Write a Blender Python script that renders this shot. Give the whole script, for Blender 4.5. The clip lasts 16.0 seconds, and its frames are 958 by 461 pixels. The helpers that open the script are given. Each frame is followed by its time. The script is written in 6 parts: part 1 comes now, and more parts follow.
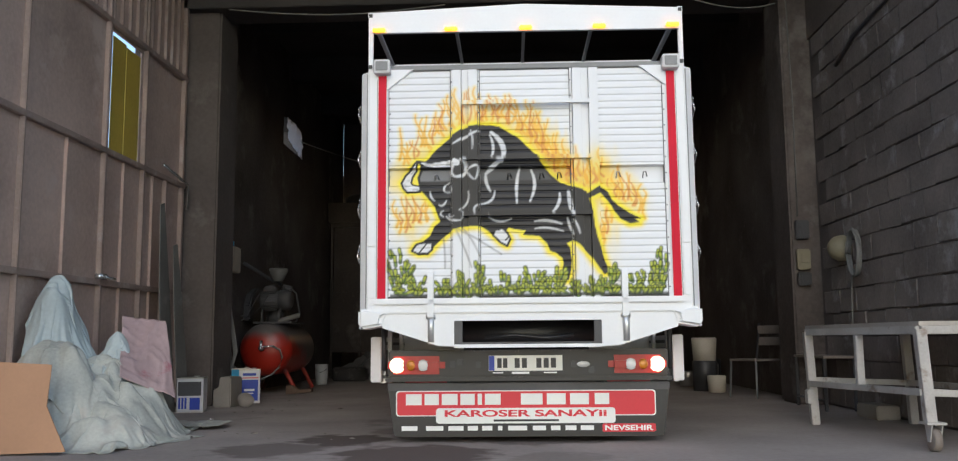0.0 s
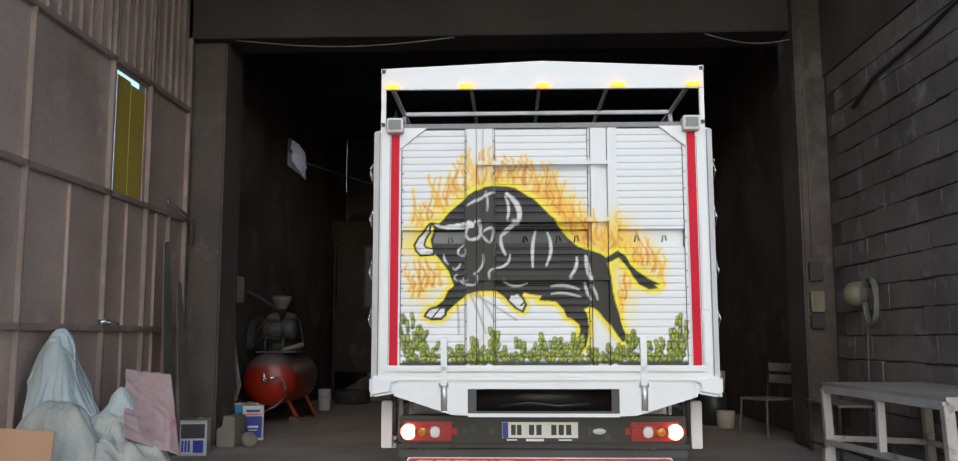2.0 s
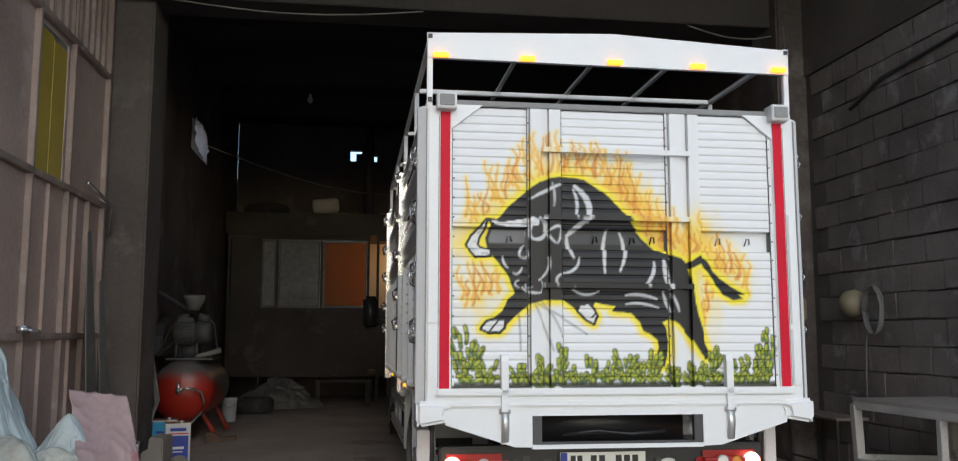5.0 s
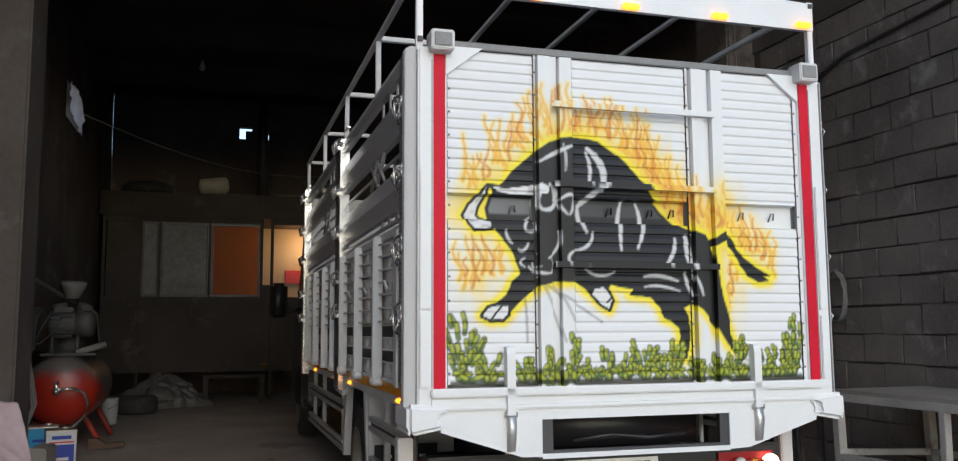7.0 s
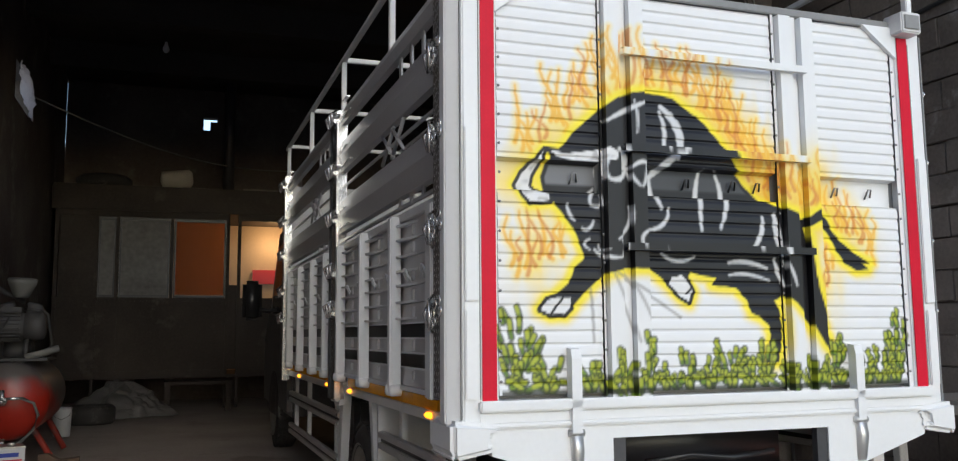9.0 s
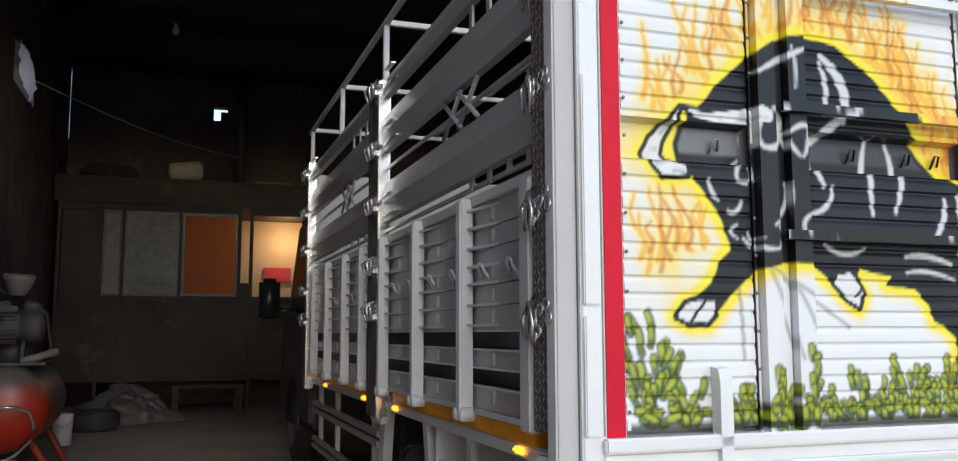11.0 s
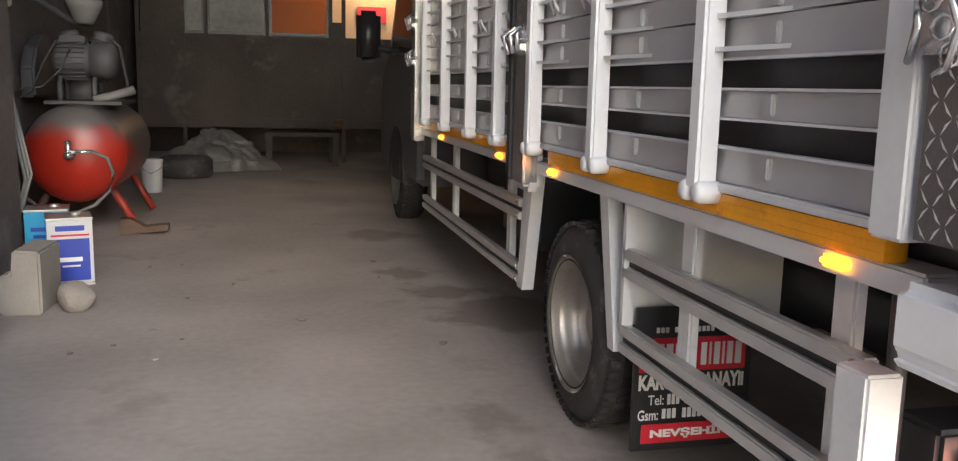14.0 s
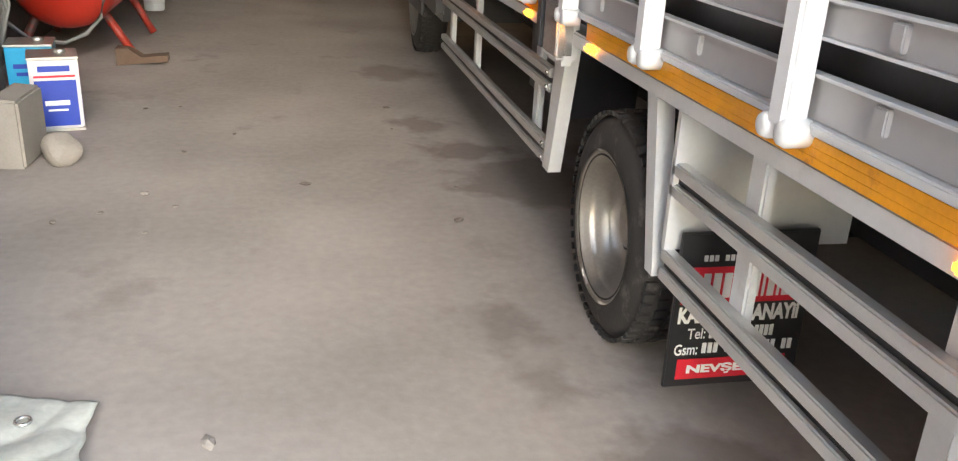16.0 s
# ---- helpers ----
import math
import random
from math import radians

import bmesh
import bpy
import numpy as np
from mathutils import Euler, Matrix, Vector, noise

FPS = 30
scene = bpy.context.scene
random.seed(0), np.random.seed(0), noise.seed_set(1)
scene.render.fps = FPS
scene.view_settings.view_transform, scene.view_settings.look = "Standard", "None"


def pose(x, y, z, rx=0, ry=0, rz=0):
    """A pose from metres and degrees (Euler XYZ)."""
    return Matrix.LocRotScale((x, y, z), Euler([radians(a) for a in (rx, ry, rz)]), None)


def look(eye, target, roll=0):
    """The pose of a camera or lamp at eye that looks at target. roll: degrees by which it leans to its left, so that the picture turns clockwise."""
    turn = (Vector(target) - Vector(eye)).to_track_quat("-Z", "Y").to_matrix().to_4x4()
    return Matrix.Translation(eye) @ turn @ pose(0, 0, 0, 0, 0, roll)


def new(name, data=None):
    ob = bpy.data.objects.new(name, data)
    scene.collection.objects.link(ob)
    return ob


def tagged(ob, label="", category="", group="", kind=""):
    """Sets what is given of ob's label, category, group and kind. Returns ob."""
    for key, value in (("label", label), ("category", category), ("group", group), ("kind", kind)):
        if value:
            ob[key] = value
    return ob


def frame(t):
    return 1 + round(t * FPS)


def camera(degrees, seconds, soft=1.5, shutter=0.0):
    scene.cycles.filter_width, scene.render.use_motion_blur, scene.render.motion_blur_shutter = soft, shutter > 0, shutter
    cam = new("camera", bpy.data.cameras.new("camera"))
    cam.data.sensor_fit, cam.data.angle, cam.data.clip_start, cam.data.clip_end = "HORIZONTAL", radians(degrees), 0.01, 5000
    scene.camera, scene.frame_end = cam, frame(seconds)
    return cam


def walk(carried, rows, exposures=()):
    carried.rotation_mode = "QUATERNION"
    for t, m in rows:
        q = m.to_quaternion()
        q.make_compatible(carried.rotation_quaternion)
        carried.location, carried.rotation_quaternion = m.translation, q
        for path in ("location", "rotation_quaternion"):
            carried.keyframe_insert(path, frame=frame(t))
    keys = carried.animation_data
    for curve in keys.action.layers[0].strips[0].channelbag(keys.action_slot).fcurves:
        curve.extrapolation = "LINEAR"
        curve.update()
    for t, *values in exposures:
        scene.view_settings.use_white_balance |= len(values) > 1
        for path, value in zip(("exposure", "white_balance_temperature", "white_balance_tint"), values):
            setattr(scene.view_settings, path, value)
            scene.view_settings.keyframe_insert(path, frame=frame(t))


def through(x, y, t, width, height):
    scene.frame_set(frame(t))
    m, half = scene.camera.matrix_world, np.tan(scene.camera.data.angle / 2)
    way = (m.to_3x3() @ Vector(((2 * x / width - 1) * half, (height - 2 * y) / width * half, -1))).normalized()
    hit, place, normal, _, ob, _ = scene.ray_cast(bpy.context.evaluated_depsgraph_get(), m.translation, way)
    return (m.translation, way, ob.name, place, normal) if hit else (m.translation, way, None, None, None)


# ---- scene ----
cam = camera(56.7, 16.0, soft=1.2)
PATH = [
    (0, (0.125, 0.174, 0.709), (0.052, 2.158, 0.953), -0.5),
    (0.5, (0.123, 0.173, 0.761), (0.05, 2.157, 1.009), -0.4),
    (1, (0.135, 0.196, 0.845), (0.063, 2.179, 1.095), -0.3),
    (1.5, (0.125, 0.215, 1.041), (0.049, 2.198, 1.287), -0.2),
    (2, (0.019, 0.27, 1.173), (-0.052, 2.255, 1.41), -0.1),
    (2.5, (-0.135, 0.353, 1.261), (-0.183, 2.339, 1.497), -0.0),
    (3, (-0.318, 0.488, 1.282), (-0.307, 2.475, 1.51), -0.1),
    (3.5, (-0.543, 0.666, 1.295), (-0.523, 2.653, 1.519), 0.0),
    (3.7, (-0.642, 0.724, 1.302), (-0.62, 2.712, 1.526), -0.0),
    (5.8, (-1.508, 1.652, 1.282), (-1.031, 3.581, 1.501), -0.1),
    (6, (-1.55, 1.757, 1.297), (-1.04, 3.679, 1.51), -0.2),
    (6.5, (-1.631, 2.006, 1.277), (-1.08, 3.918, 1.486), -0.2),
    (7, (-1.723, 2.2, 1.276), (-1.158, 4.108, 1.484), -0.2),
    (7.5, (-1.803, 2.394, 1.27), (-1.213, 4.293, 1.477), -0.2),
    (8, (-1.796, 2.638, 1.237), (-1.197, 4.535, 1.445), -0.2),
    (8.5, (-1.821, 2.884, 1.224), (-1.187, 4.769, 1.435), -0.3),
    (9, (-1.84, 3.084, 1.246), (-1.188, 4.962, 1.463), -0.3),
    (11.5, (-1.888, 4.135, 1.282), (-1.256, 6.02, 1.497), 0.3),
    (12, (-1.886, 4.323, 1.267), (-1.321, 6.233, 1.451), 0.3),
    (12.5, (-1.895, 4.5, 1.236), (-1.307, 6.411, 1.294), 0.4),
    (13, (-1.867, 4.714, 1.188), (-1.252, 6.616, 1.14), 0.4),
    (13.5, (-1.853, 4.959, 1.173), (-1.248, 6.857, 1.001), 1.1),
    (14, (-1.842, 5.203, 1.206), (-1.384, 7.121, 0.872), 1.4),
    (14.5, (-1.836, 5.385, 1.272), (-1.392, 7.272, 0.779), 1.9),
    (15, (-1.811, 5.516, 1.278), (-1.343, 7.354, 0.643), 2.5),
    (15.5, (-1.78, 5.588, 1.319), (-1.306, 7.390, 0.595), 3.5),
    (16, (-1.749, 5.654, 1.372), (-1.344, 7.464, 0.624), 3.1),
]
EXPOSURES = [(0.0, -0.1, 6350, 6), (3.7, -0.25, 6350, 6), (8.0, -0.08, 6350, 6), (11.0, 0.1, 6250, 6), (12.4, 0.45, 6150, 7), (13.2, 0.85, 6450, 9), (14.0, 1.5, 6600, 8), (14.6, 2.1, 6600, 6), (16.0, 2.25, 6700, 4)]
walk(cam, [(t, look(eye, target, roll)) for t, eye, target, roll in PATH], EXPOSURES)

# ---- world and lights ----
world = bpy.data.worlds.new("sky")
scene.world = world
world.use_nodes = True
wn, wl = world.node_tree.nodes, world.node_tree.links
sky = wn.new("ShaderNodeTexSky")
sky.sky_type, sky.sun_disc = "NISHITA", False
sky.sun_elevation, sky.sun_rotation = radians(30), radians(180)
wn["Background"].inputs[1].default_value = 0.30
wl.new(sky.outputs[0], wn["Background"].inputs[0])
sun = new("sun", bpy.data.lights.new("sun", "SUN"))
sun.data.energy, sun.data.angle, sun.data.color = 1.2, radians(25), (1, 0.95, 0.88)
sun.matrix_world = look((0, 17.3, 10), (0, 0, 0))


def lamp(name, place, watts, colour, radius):
    ob = new(name, bpy.data.lights.new(name, "POINT"))
    ob.data.energy, ob.data.color, ob.data.shadow_soft_size = watts, colour, radius
    ob.location = place
    return ob


# ---- materials ----
def material(name, colour, rough=0.6, metal=0.0, vary=0.25, scale=6.0, bump=0.15, second=None, mask=0.0, spec=0.5):
    """Two scales of variation, an optional second colour in patches, and a fine relief."""
    m = bpy.data.materials.new(name)
    m.use_nodes = True
    n, l = m.node_tree.nodes, m.node_tree.links
    p = n["Principled BSDF"]
    p.inputs["Roughness"].default_value, p.inputs["Metallic"].default_value = rough, metal
    p.inputs["Specular IOR Level"].default_value = spec
    co = n.new("ShaderNodeTexCoord")
    big, fine = n.new("ShaderNodeTexNoise"), n.new("ShaderNodeTexNoise")
    big.inputs["Scale"].default_value, fine.inputs["Scale"].default_value = scale * 0.35, scale * 9
    big.inputs["Detail"].default_value, fine.inputs["Detail"].default_value = 6, 4
    for t in (big, fine):
        l.new(co.outputs["Object"], t.inputs["Vector"])
    add = n.new("ShaderNodeMath")
    add.operation = "MULTIPLY_ADD"
    add.inputs[1].default_value = 0.35
    l.new(fine.outputs["Fac"], add.inputs[0])
    l.new(big.outputs["Fac"], add.inputs[2])
    ramp = n.new("ShaderNodeValToRGB")
    c = Vector(colour)
    ramp.color_ramp.elements[0].position, ramp.color_ramp.elements[1].position = 0.35, 0.95
    ramp.color_ramp.elements[0].color = (*(c * (1 - vary)), 1)
    ramp.color_ramp.elements[1].color = (*(c * (1 + vary)), 1)
    l.new(add.outputs[0], ramp.inputs["Fac"])
    out = ramp.outputs["Color"]
    if second:
        patch = n.new("ShaderNodeTexNoise")
        patch.inputs["Scale"].default_value, patch.inputs["Detail"].default_value = scale * 0.6, 9
        patch.inputs["Roughness"].default_value = 0.65
        l.new(co.outputs["Object"], patch.inputs["Vector"])
        cut = n.new("ShaderNodeMapRange")
        cut.inputs["From Min"].default_value, cut.inputs["From Max"].default_value = 0.62 - mask * 0.3, 0.72 - mask * 0.25
        l.new(patch.outputs["Fac"], cut.inputs["Value"])
        mix = n.new("ShaderNodeMix")
        mix.data_type = "RGBA"
        l.new(cut.outputs[0], mix.inputs["Factor"])
        l.new(out, mix.inputs["A"])
        mix.inputs["B"].default_value = (*second, 1)
        out = mix.outputs["Result"]
    l.new(out, p.inputs["Base Color"])
    if bump:
        b = n.new("ShaderNodeBump")
        b.inputs["Strength"].default_value, b.inputs["Distance"].default_value = bump, 0.01
        l.new(add.outputs[0], b.inputs["Height"])
        l.new(b.outputs["Normal"], p.inputs["Normal"])
    return m


def glowing(name, colour, strength, base=None):
    m = material(name, base or colour, 0.3, bump=0)
    p = m.node_tree.nodes["Principled BSDF"]
    p.inputs["Emission Color"].default_value = (*colour, 1)
    p.inputs["Emission Strength"].default_value = strength
    return m


def glass(name, colour, rough=0.05, through=1.0):
    m = material(name, colour, rough, bump=0, vary=0.1)
    m.node_tree.nodes["Principled BSDF"].inputs["Transmission Weight"].default_value = through
    return m


WHITE = material("white_truck_paint", (0.78, 0.79, 0.80), 0.32, vary=0.05, bump=0.02)
WHITE_DIRTY = material("white_paint_dusty", (0.62, 0.62, 0.62), 0.42, vary=0.1, bump=0.04, second=(0.5, 0.48, 0.46), mask=0.05)
BOARD = material("grey_lacquered_board", (0.40, 0.39, 0.39), 0.28, vary=0.1, bump=0.03, scale=3)
CHROME = material("galvanised_latch", (0.72, 0.72, 0.72), 0.25, 0.9, vary=0.25, scale=25, bump=0.1)
ALUMINIUM = material("brushed_aluminium", (0.68, 0.68, 0.67), 0.4, 0.75, vary=0.1, scale=20)
RIM = material("weathered_silver_rim", (0.36, 0.335, 0.30), 0.36, 0.7, vary=0.25, scale=9, bump=0.1)
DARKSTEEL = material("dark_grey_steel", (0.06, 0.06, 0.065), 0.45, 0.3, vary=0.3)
GREYSTRIP = material("grey_rubber_strip", (0.22, 0.22, 0.22), 0.5, vary=0.2)
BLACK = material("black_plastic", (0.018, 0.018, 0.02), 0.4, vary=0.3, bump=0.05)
RUBBER = material("tyre_rubber", (0.035, 0.033, 0.032), 0.75, vary=0.35, scale=14, bump=0.4, second=(0.11, 0.10, 0.09), mask=0.2)
RED = material("red_reflective_tape", (0.62, 0.006, 0.03), 0.5, vary=0.14, scale=10, bump=0.05, spec=0.2)
SIGNRED = material("red_sign_print", (0.62, 0.02, 0.04), 0.4, vary=0.08)
SIGNWHITE = material("white_sign_print", (0.8, 0.8, 0.78), 0.45, vary=0.08)
SIGNBLUE = material("blue_print", (0.02, 0.05, 0.35), 0.45, vary=0.15)
ORANGE = material("varnished_orange_wood", (0.80, 0.34, 0.014), 0.25, vary=0.22, scale=12, bump=0.1, second=(0.5, 0.18, 0.02), mask=0.03)
AMBER = glowing("amber_lamp_lit", (1.0, 0.33, 0.015), 3.0)
AMBER_OFF = glass("amber_lens", (0.9, 0.35, 0.03), 0.2, 0.4)
TAIL = glowing("tail_lamp_lit", (1.0, 0.42, 0.30), 7.0)
TAILRED = glowing("red_lens", (0.9, 0.02, 0.02), 0.06, (0.33, 0.006, 0.01))
CLEAR = material("clear_lens", (0.75, 0.75, 0.75), 0.15, vary=0.1)
PLATE = material("number_plate_white", (0.78, 0.77, 0.7), 0.4, vary=0.05)
DOORSTEEL = material("brown_painted_steel", (0.47, 0.35, 0.295), 0.5, 0.1, vary=0.38, scale=3, bump=0.14, second=(0.56, 0.45, 0.40), mask=0.22)
DOORFRAME = material("brown_door_frame", (0.33, 0.25, 0.215), 0.55, 0.1, vary=0.4, scale=5, second=(0.45, 0.37, 0.34), mask=0.2)
PLASTER = material("soot_grey_plaster", (0.108, 0.089, 0.080), 0.9, vary=0.4, scale=2.5, bump=0.5, second=(0.175, 0.152, 0.137), mask=0.15)
SOOTWALL = material("soot_black_render", (0.12, 0.101, 0.092), 0.92, vary=0.5, scale=2.5, bump=0.7, second=(0.20, 0.175, 0.16), mask=0.22, spec=0.1)
BLOCK = material("dusty_concrete_block", (0.175, 0.148, 0.134), 0.92, vary=0.5, scale=4, bump=0.9, second=(0.32, 0.30, 0.29), mask=0.17)
for node in BLOCK.node_tree.nodes:
    if node.type == "TEX_NOISE":
        place = BLOCK.node_tree.nodes.new("ShaderNodeNewGeometry")
        BLOCK.node_tree.links.new(place.outputs["Position"], node.inputs["Vector"])
MORTAR = material("dark_mortar", (0.12, 0.102, 0.093), 0.95, vary=0.3, scale=9, bump=0.6)
SOOT = material("sooty_ceiling", (0.06, 0.054, 0.051), 0.95, vary=0.4, scale=2, bump=0.4)
CONCRETE = material("concrete_lump", (0.30, 0.268, 0.238), 0.95, vary=0.2, scale=10, bump=0.6)
TARP = material("faded_grey_green_tarpaulin", (0.44, 0.445, 0.40), 0.75, vary=0.4, scale=5, bump=0.4, second=(0.52, 0.485, 0.43), mask=0.25)
TARPBLUE = material("pale_blue_tarpaulin", (0.47, 0.53, 0.53), 0.7, vary=0.25, scale=4, bump=0.3)
TARPPINK = material("faded_pink_sheet", (0.40, 0.29, 0.29), 0.6, vary=0.2, scale=4, bump=0.2, second=(0.36, 0.05, 0.10), mask=0.12)
CARD = material("brown_cardboard", (0.50, 0.285, 0.17), 0.85, vary=0.1, scale=5, bump=0.1)
LEGRED = material("red_enamel_grimy", (0.30, 0.03, 0.018), 0.5, vary=0.3, scale=8, bump=0.1, second=(0.10, 0.08, 0.072), mask=0.45)
TANKGREY = material("dust_grey_enamel", (0.066, 0.064, 0.066), 0.6, vary=0.25, scale=6, bump=0.15)
TINBLUE = material("bright_blue_tin", (0.03, 0.32, 0.55), 0.3, vary=0.15)
TINWHITE = material("white_printed_tin", (0.58, 0.58, 0.60), 0.3, vary=0.1)
TINMETAL = material("bare_tin_plate", (0.55, 0.54, 0.5), 0.35, 0.8, vary=0.3, scale=12)
BENCHPAINT = material("worn_pale_grey_steel", (0.50, 0.48, 0.46), 0.55, 0.2, vary=0.25, scale=8, bump=0.2, second=(0.28, 0.22, 0.18), mask=0.15)
BENCHTOP = material("scuffed_steel_plate", (0.42, 0.39, 0.36), 0.45, 0.4, vary=0.25, scale=5, bump=0.15)
WOODGREY = material("dusty_wood", (0.22, 0.185, 0.16), 0.8, vary=0.3, scale=8, bump=0.3)
YELLOWCARD = material("yellow_panel", (0.50, 0.36, 0.06), 0.6, vary=0.2, scale=3)
CREAM = material("cream_box", (0.55, 0.50, 0.42), 0.6, vary=0.2, scale=8)
GRIME = material("grimy_yellowed_plastic", (0.24, 0.21, 0.14), 0.6, vary=0.3, scale=8)
HOSE = material("grey_hose", (0.17, 0.165, 0.155), 0.55, vary=0.2, scale=12)
OFFICE = material("brown_office_panel", (0.042, 0.033, 0.028), 0.6, vary=0.6, scale=3, bump=0.15, second=(0.085, 0.070, 0.062), mask=0.16, spec=0.2)
OFFICEIN = material("cream_office_wall", (0.65, 0.50, 0.36), 0.8, vary=0.12, scale=3)
DUSTGLASS = material("dusty_window_glass", (0.12, 0.115, 0.112), 0.5, vary=0.85, scale=1.6, bump=0.02, spec=0.3)
CURTAIN = glass("amber_frosted_pane", (0.58, 0.27, 0.12), 0.9, 0.85)
SACKS = material("grey_plastic_sheet", (0.105, 0.10, 0.096), 0.45, vary=0.3, scale=6, bump=0.4)
LEATHER = material("rusty_steel_foot", (0.12, 0.075, 0.05), 0.7, vary=0.4, scale=14, bump=0.3)
TORN = material("torn_plastic_sheet", (0.8, 0.74, 0.74), 0.6, vary=0.1, scale=4)
sheer = TORN.node_tree.nodes.new("ShaderNodeBsdfTranslucent")
sheer.inputs["Color"].default_value = (0.85, 0.78, 0.78, 1)
blend = TORN.node_tree.nodes.new("ShaderNodeMixShader")
blend.inputs[0].default_value = 0.7
TORN.node_tree.links.new(TORN.node_tree.nodes["Principled BSDF"].outputs[0], blend.inputs[1])
TORN.node_tree.links.new(sheer.outputs[0], blend.inputs[2])
TORN.node_tree.links.new(blend.outputs[0], TORN.node_tree.nodes["Material Output"].inputs["Surface"])
CHECKER = material("checker_plate", (0.17, 0.155, 0.145), 0.45, 0.5, vary=0.3, scale=12, bump=0.2)
YARD = material("yard_gravel", (0.42, 0.39, 0.35), 0.95, vary=0.2, scale=2, bump=0.4)
CABPAINT = material("dark_grey_cab_paint", (0.11, 0.11, 0.115), 0.3, vary=0.05, bump=0.01)
DARKGLASS = material("dark_cab_glass", (0.02, 0.02, 0.022), 0.08, bump=0)


def floor_material():
    """Dusty screed with oil stains at their places and small debris speckles."""
    m = material("dusty_screed_floor", (0.35, 0.31, 0.283), 0.95, vary=0.26, scale=2.6, bump=0.6, second=(0.285, 0.25, 0.228), mask=0.10, spec=0.08)
    n, l = m.node_tree.nodes, m.node_tree.links
    p = n["Principled BSDF"]
    base = p.inputs["Base Color"].links[0].from_socket
    co = n.new("ShaderNodeTexCoord")
    wob = n.new("ShaderNodeTexNoise")
    wob.inputs["Scale"].default_value, wob.inputs["Detail"].default_value = 5, 6
    l.new(co.outputs["Object"], wob.inputs["Vector"])
    total = None
    for x, y, r, k in ((-1.08, 8.12, 0.12, 0.42), (-1.02, 7.84, 0.08, 0.38), (-0.86, 10.06, 0.2, 0.5), (-1.0, 10.6, 0.17, 0.45),
                       (-1.02, 12.0, 0.25, 0.4), (-1.1, 6.66, 0.34, 0.95), (-1.5, 6.1, 0.38, 0.7), (-0.5, 5.8, 0.5, 0.9),
                       (0.3, 6.9, 0.6, 0.6), (-0.75, 7.3, 0.25, 0.5), (-0.62, 9.6, 0.35, 0.5), (0.4, 5.6, 0.3, 0.35)):
        d = n.new("ShaderNodeVectorMath")
        d.operation = "DISTANCE"
        l.new(co.outputs["Object"], d.inputs[0])
        d.inputs[1].default_value = (x, y, 0)
        s = n.new("ShaderNodeMath")
        s.operation = "MULTIPLY_ADD"
        s.inputs[1].default_value = 0.55
        l.new(wob.outputs["Fac"], s.inputs[0])
        l.new(d.outputs["Value"], s.inputs[2])
        r1 = n.new("ShaderNodeMapRange")
        r1.inputs["From Min"].default_value, r1.inputs["From Max"].default_value = r + 0.22, r + 0.33
        r1.inputs["To Min"].default_value, r1.inputs["To Max"].default_value = k, 0
        l.new(s.outputs[0], r1.inputs["Value"])
        if total:
            mx = n.new("ShaderNodeMath")
            mx.operation = "MAXIMUM"
            l.new(total, mx.inputs[0])
            l.new(r1.outputs[0], mx.inputs[1])
            total = mx.outputs[0]
        else:
            total = r1.outputs[0]
    mix = n.new("ShaderNodeMix")
    mix.data_type = "RGBA"
    l.new(total, mix.inputs["Factor"])
    l.new(base, mix.inputs["A"])
    mix.inputs["B"].default_value = (0.125, 0.10, 0.088, 1)
    l.new(mix.outputs["Result"], p.inputs["Base Color"])
    return m


FLOOR = floor_material()


def mural_material():
    m = bpy.data.materials.new("sprayed_mural_paint")
    m.use_nodes = True
    n, l = m.node_tree.nodes, m.node_tree.links
    p = n["Principled BSDF"]
    p.inputs["Roughness"].default_value = 0.34
    p.inputs["Specular IOR Level"].default_value = 0.28
    a = n.new("ShaderNodeAttribute")
    a.attribute_name = "paint"
    l.new(a.outputs["Color"], p.inputs["Base Color"])
    return m


MURAL = mural_material()


# ---- building blocks ----
def box(bm, x0, x1, y0, y1, z0, z1, bevel=0.0):
    v = [bm.verts.new((x, y, z)) for z in (z0, z1) for y in (y0, y1) for x in (x0, x1)]
    f = [bm.faces.new([v[i] for i in q]) for q in ((0, 2, 3, 1), (4, 5, 7, 6), (0, 1, 5, 4), (2, 6, 7, 3), (0, 4, 6, 2), (1, 3, 7, 5))]
    if bevel:
        edges = list({e for g in f for e in g.edges})
        bmesh.ops.bevel(bm, geom=edges, offset=bevel, segments=2, affect="EDGES")
    return bm


def prism(bm, outline, axis, a, b):
    """A closed outline of pairs, drawn out along an axis from a to b."""
    def at(u, v, w):
        return {"x": (w, u, v), "y": (u, w, v), "z": (u, v, w)}[axis]
    lo, hi = [bm.verts.new(at(u, v, a)) for u, v in outline], [bm.verts.new(at(u, v, b)) for u, v in outline]
    bm.faces.new(lo), bm.faces.new(hi[::-1])
    k = len(outline)
    for i in range(k):
        bm.faces.new((lo[i], hi[i], hi[(i + 1) % k], lo[(i + 1) % k]))
    bmesh.ops.recalc_face_normals(bm, faces=bm.faces[:])
    return bm


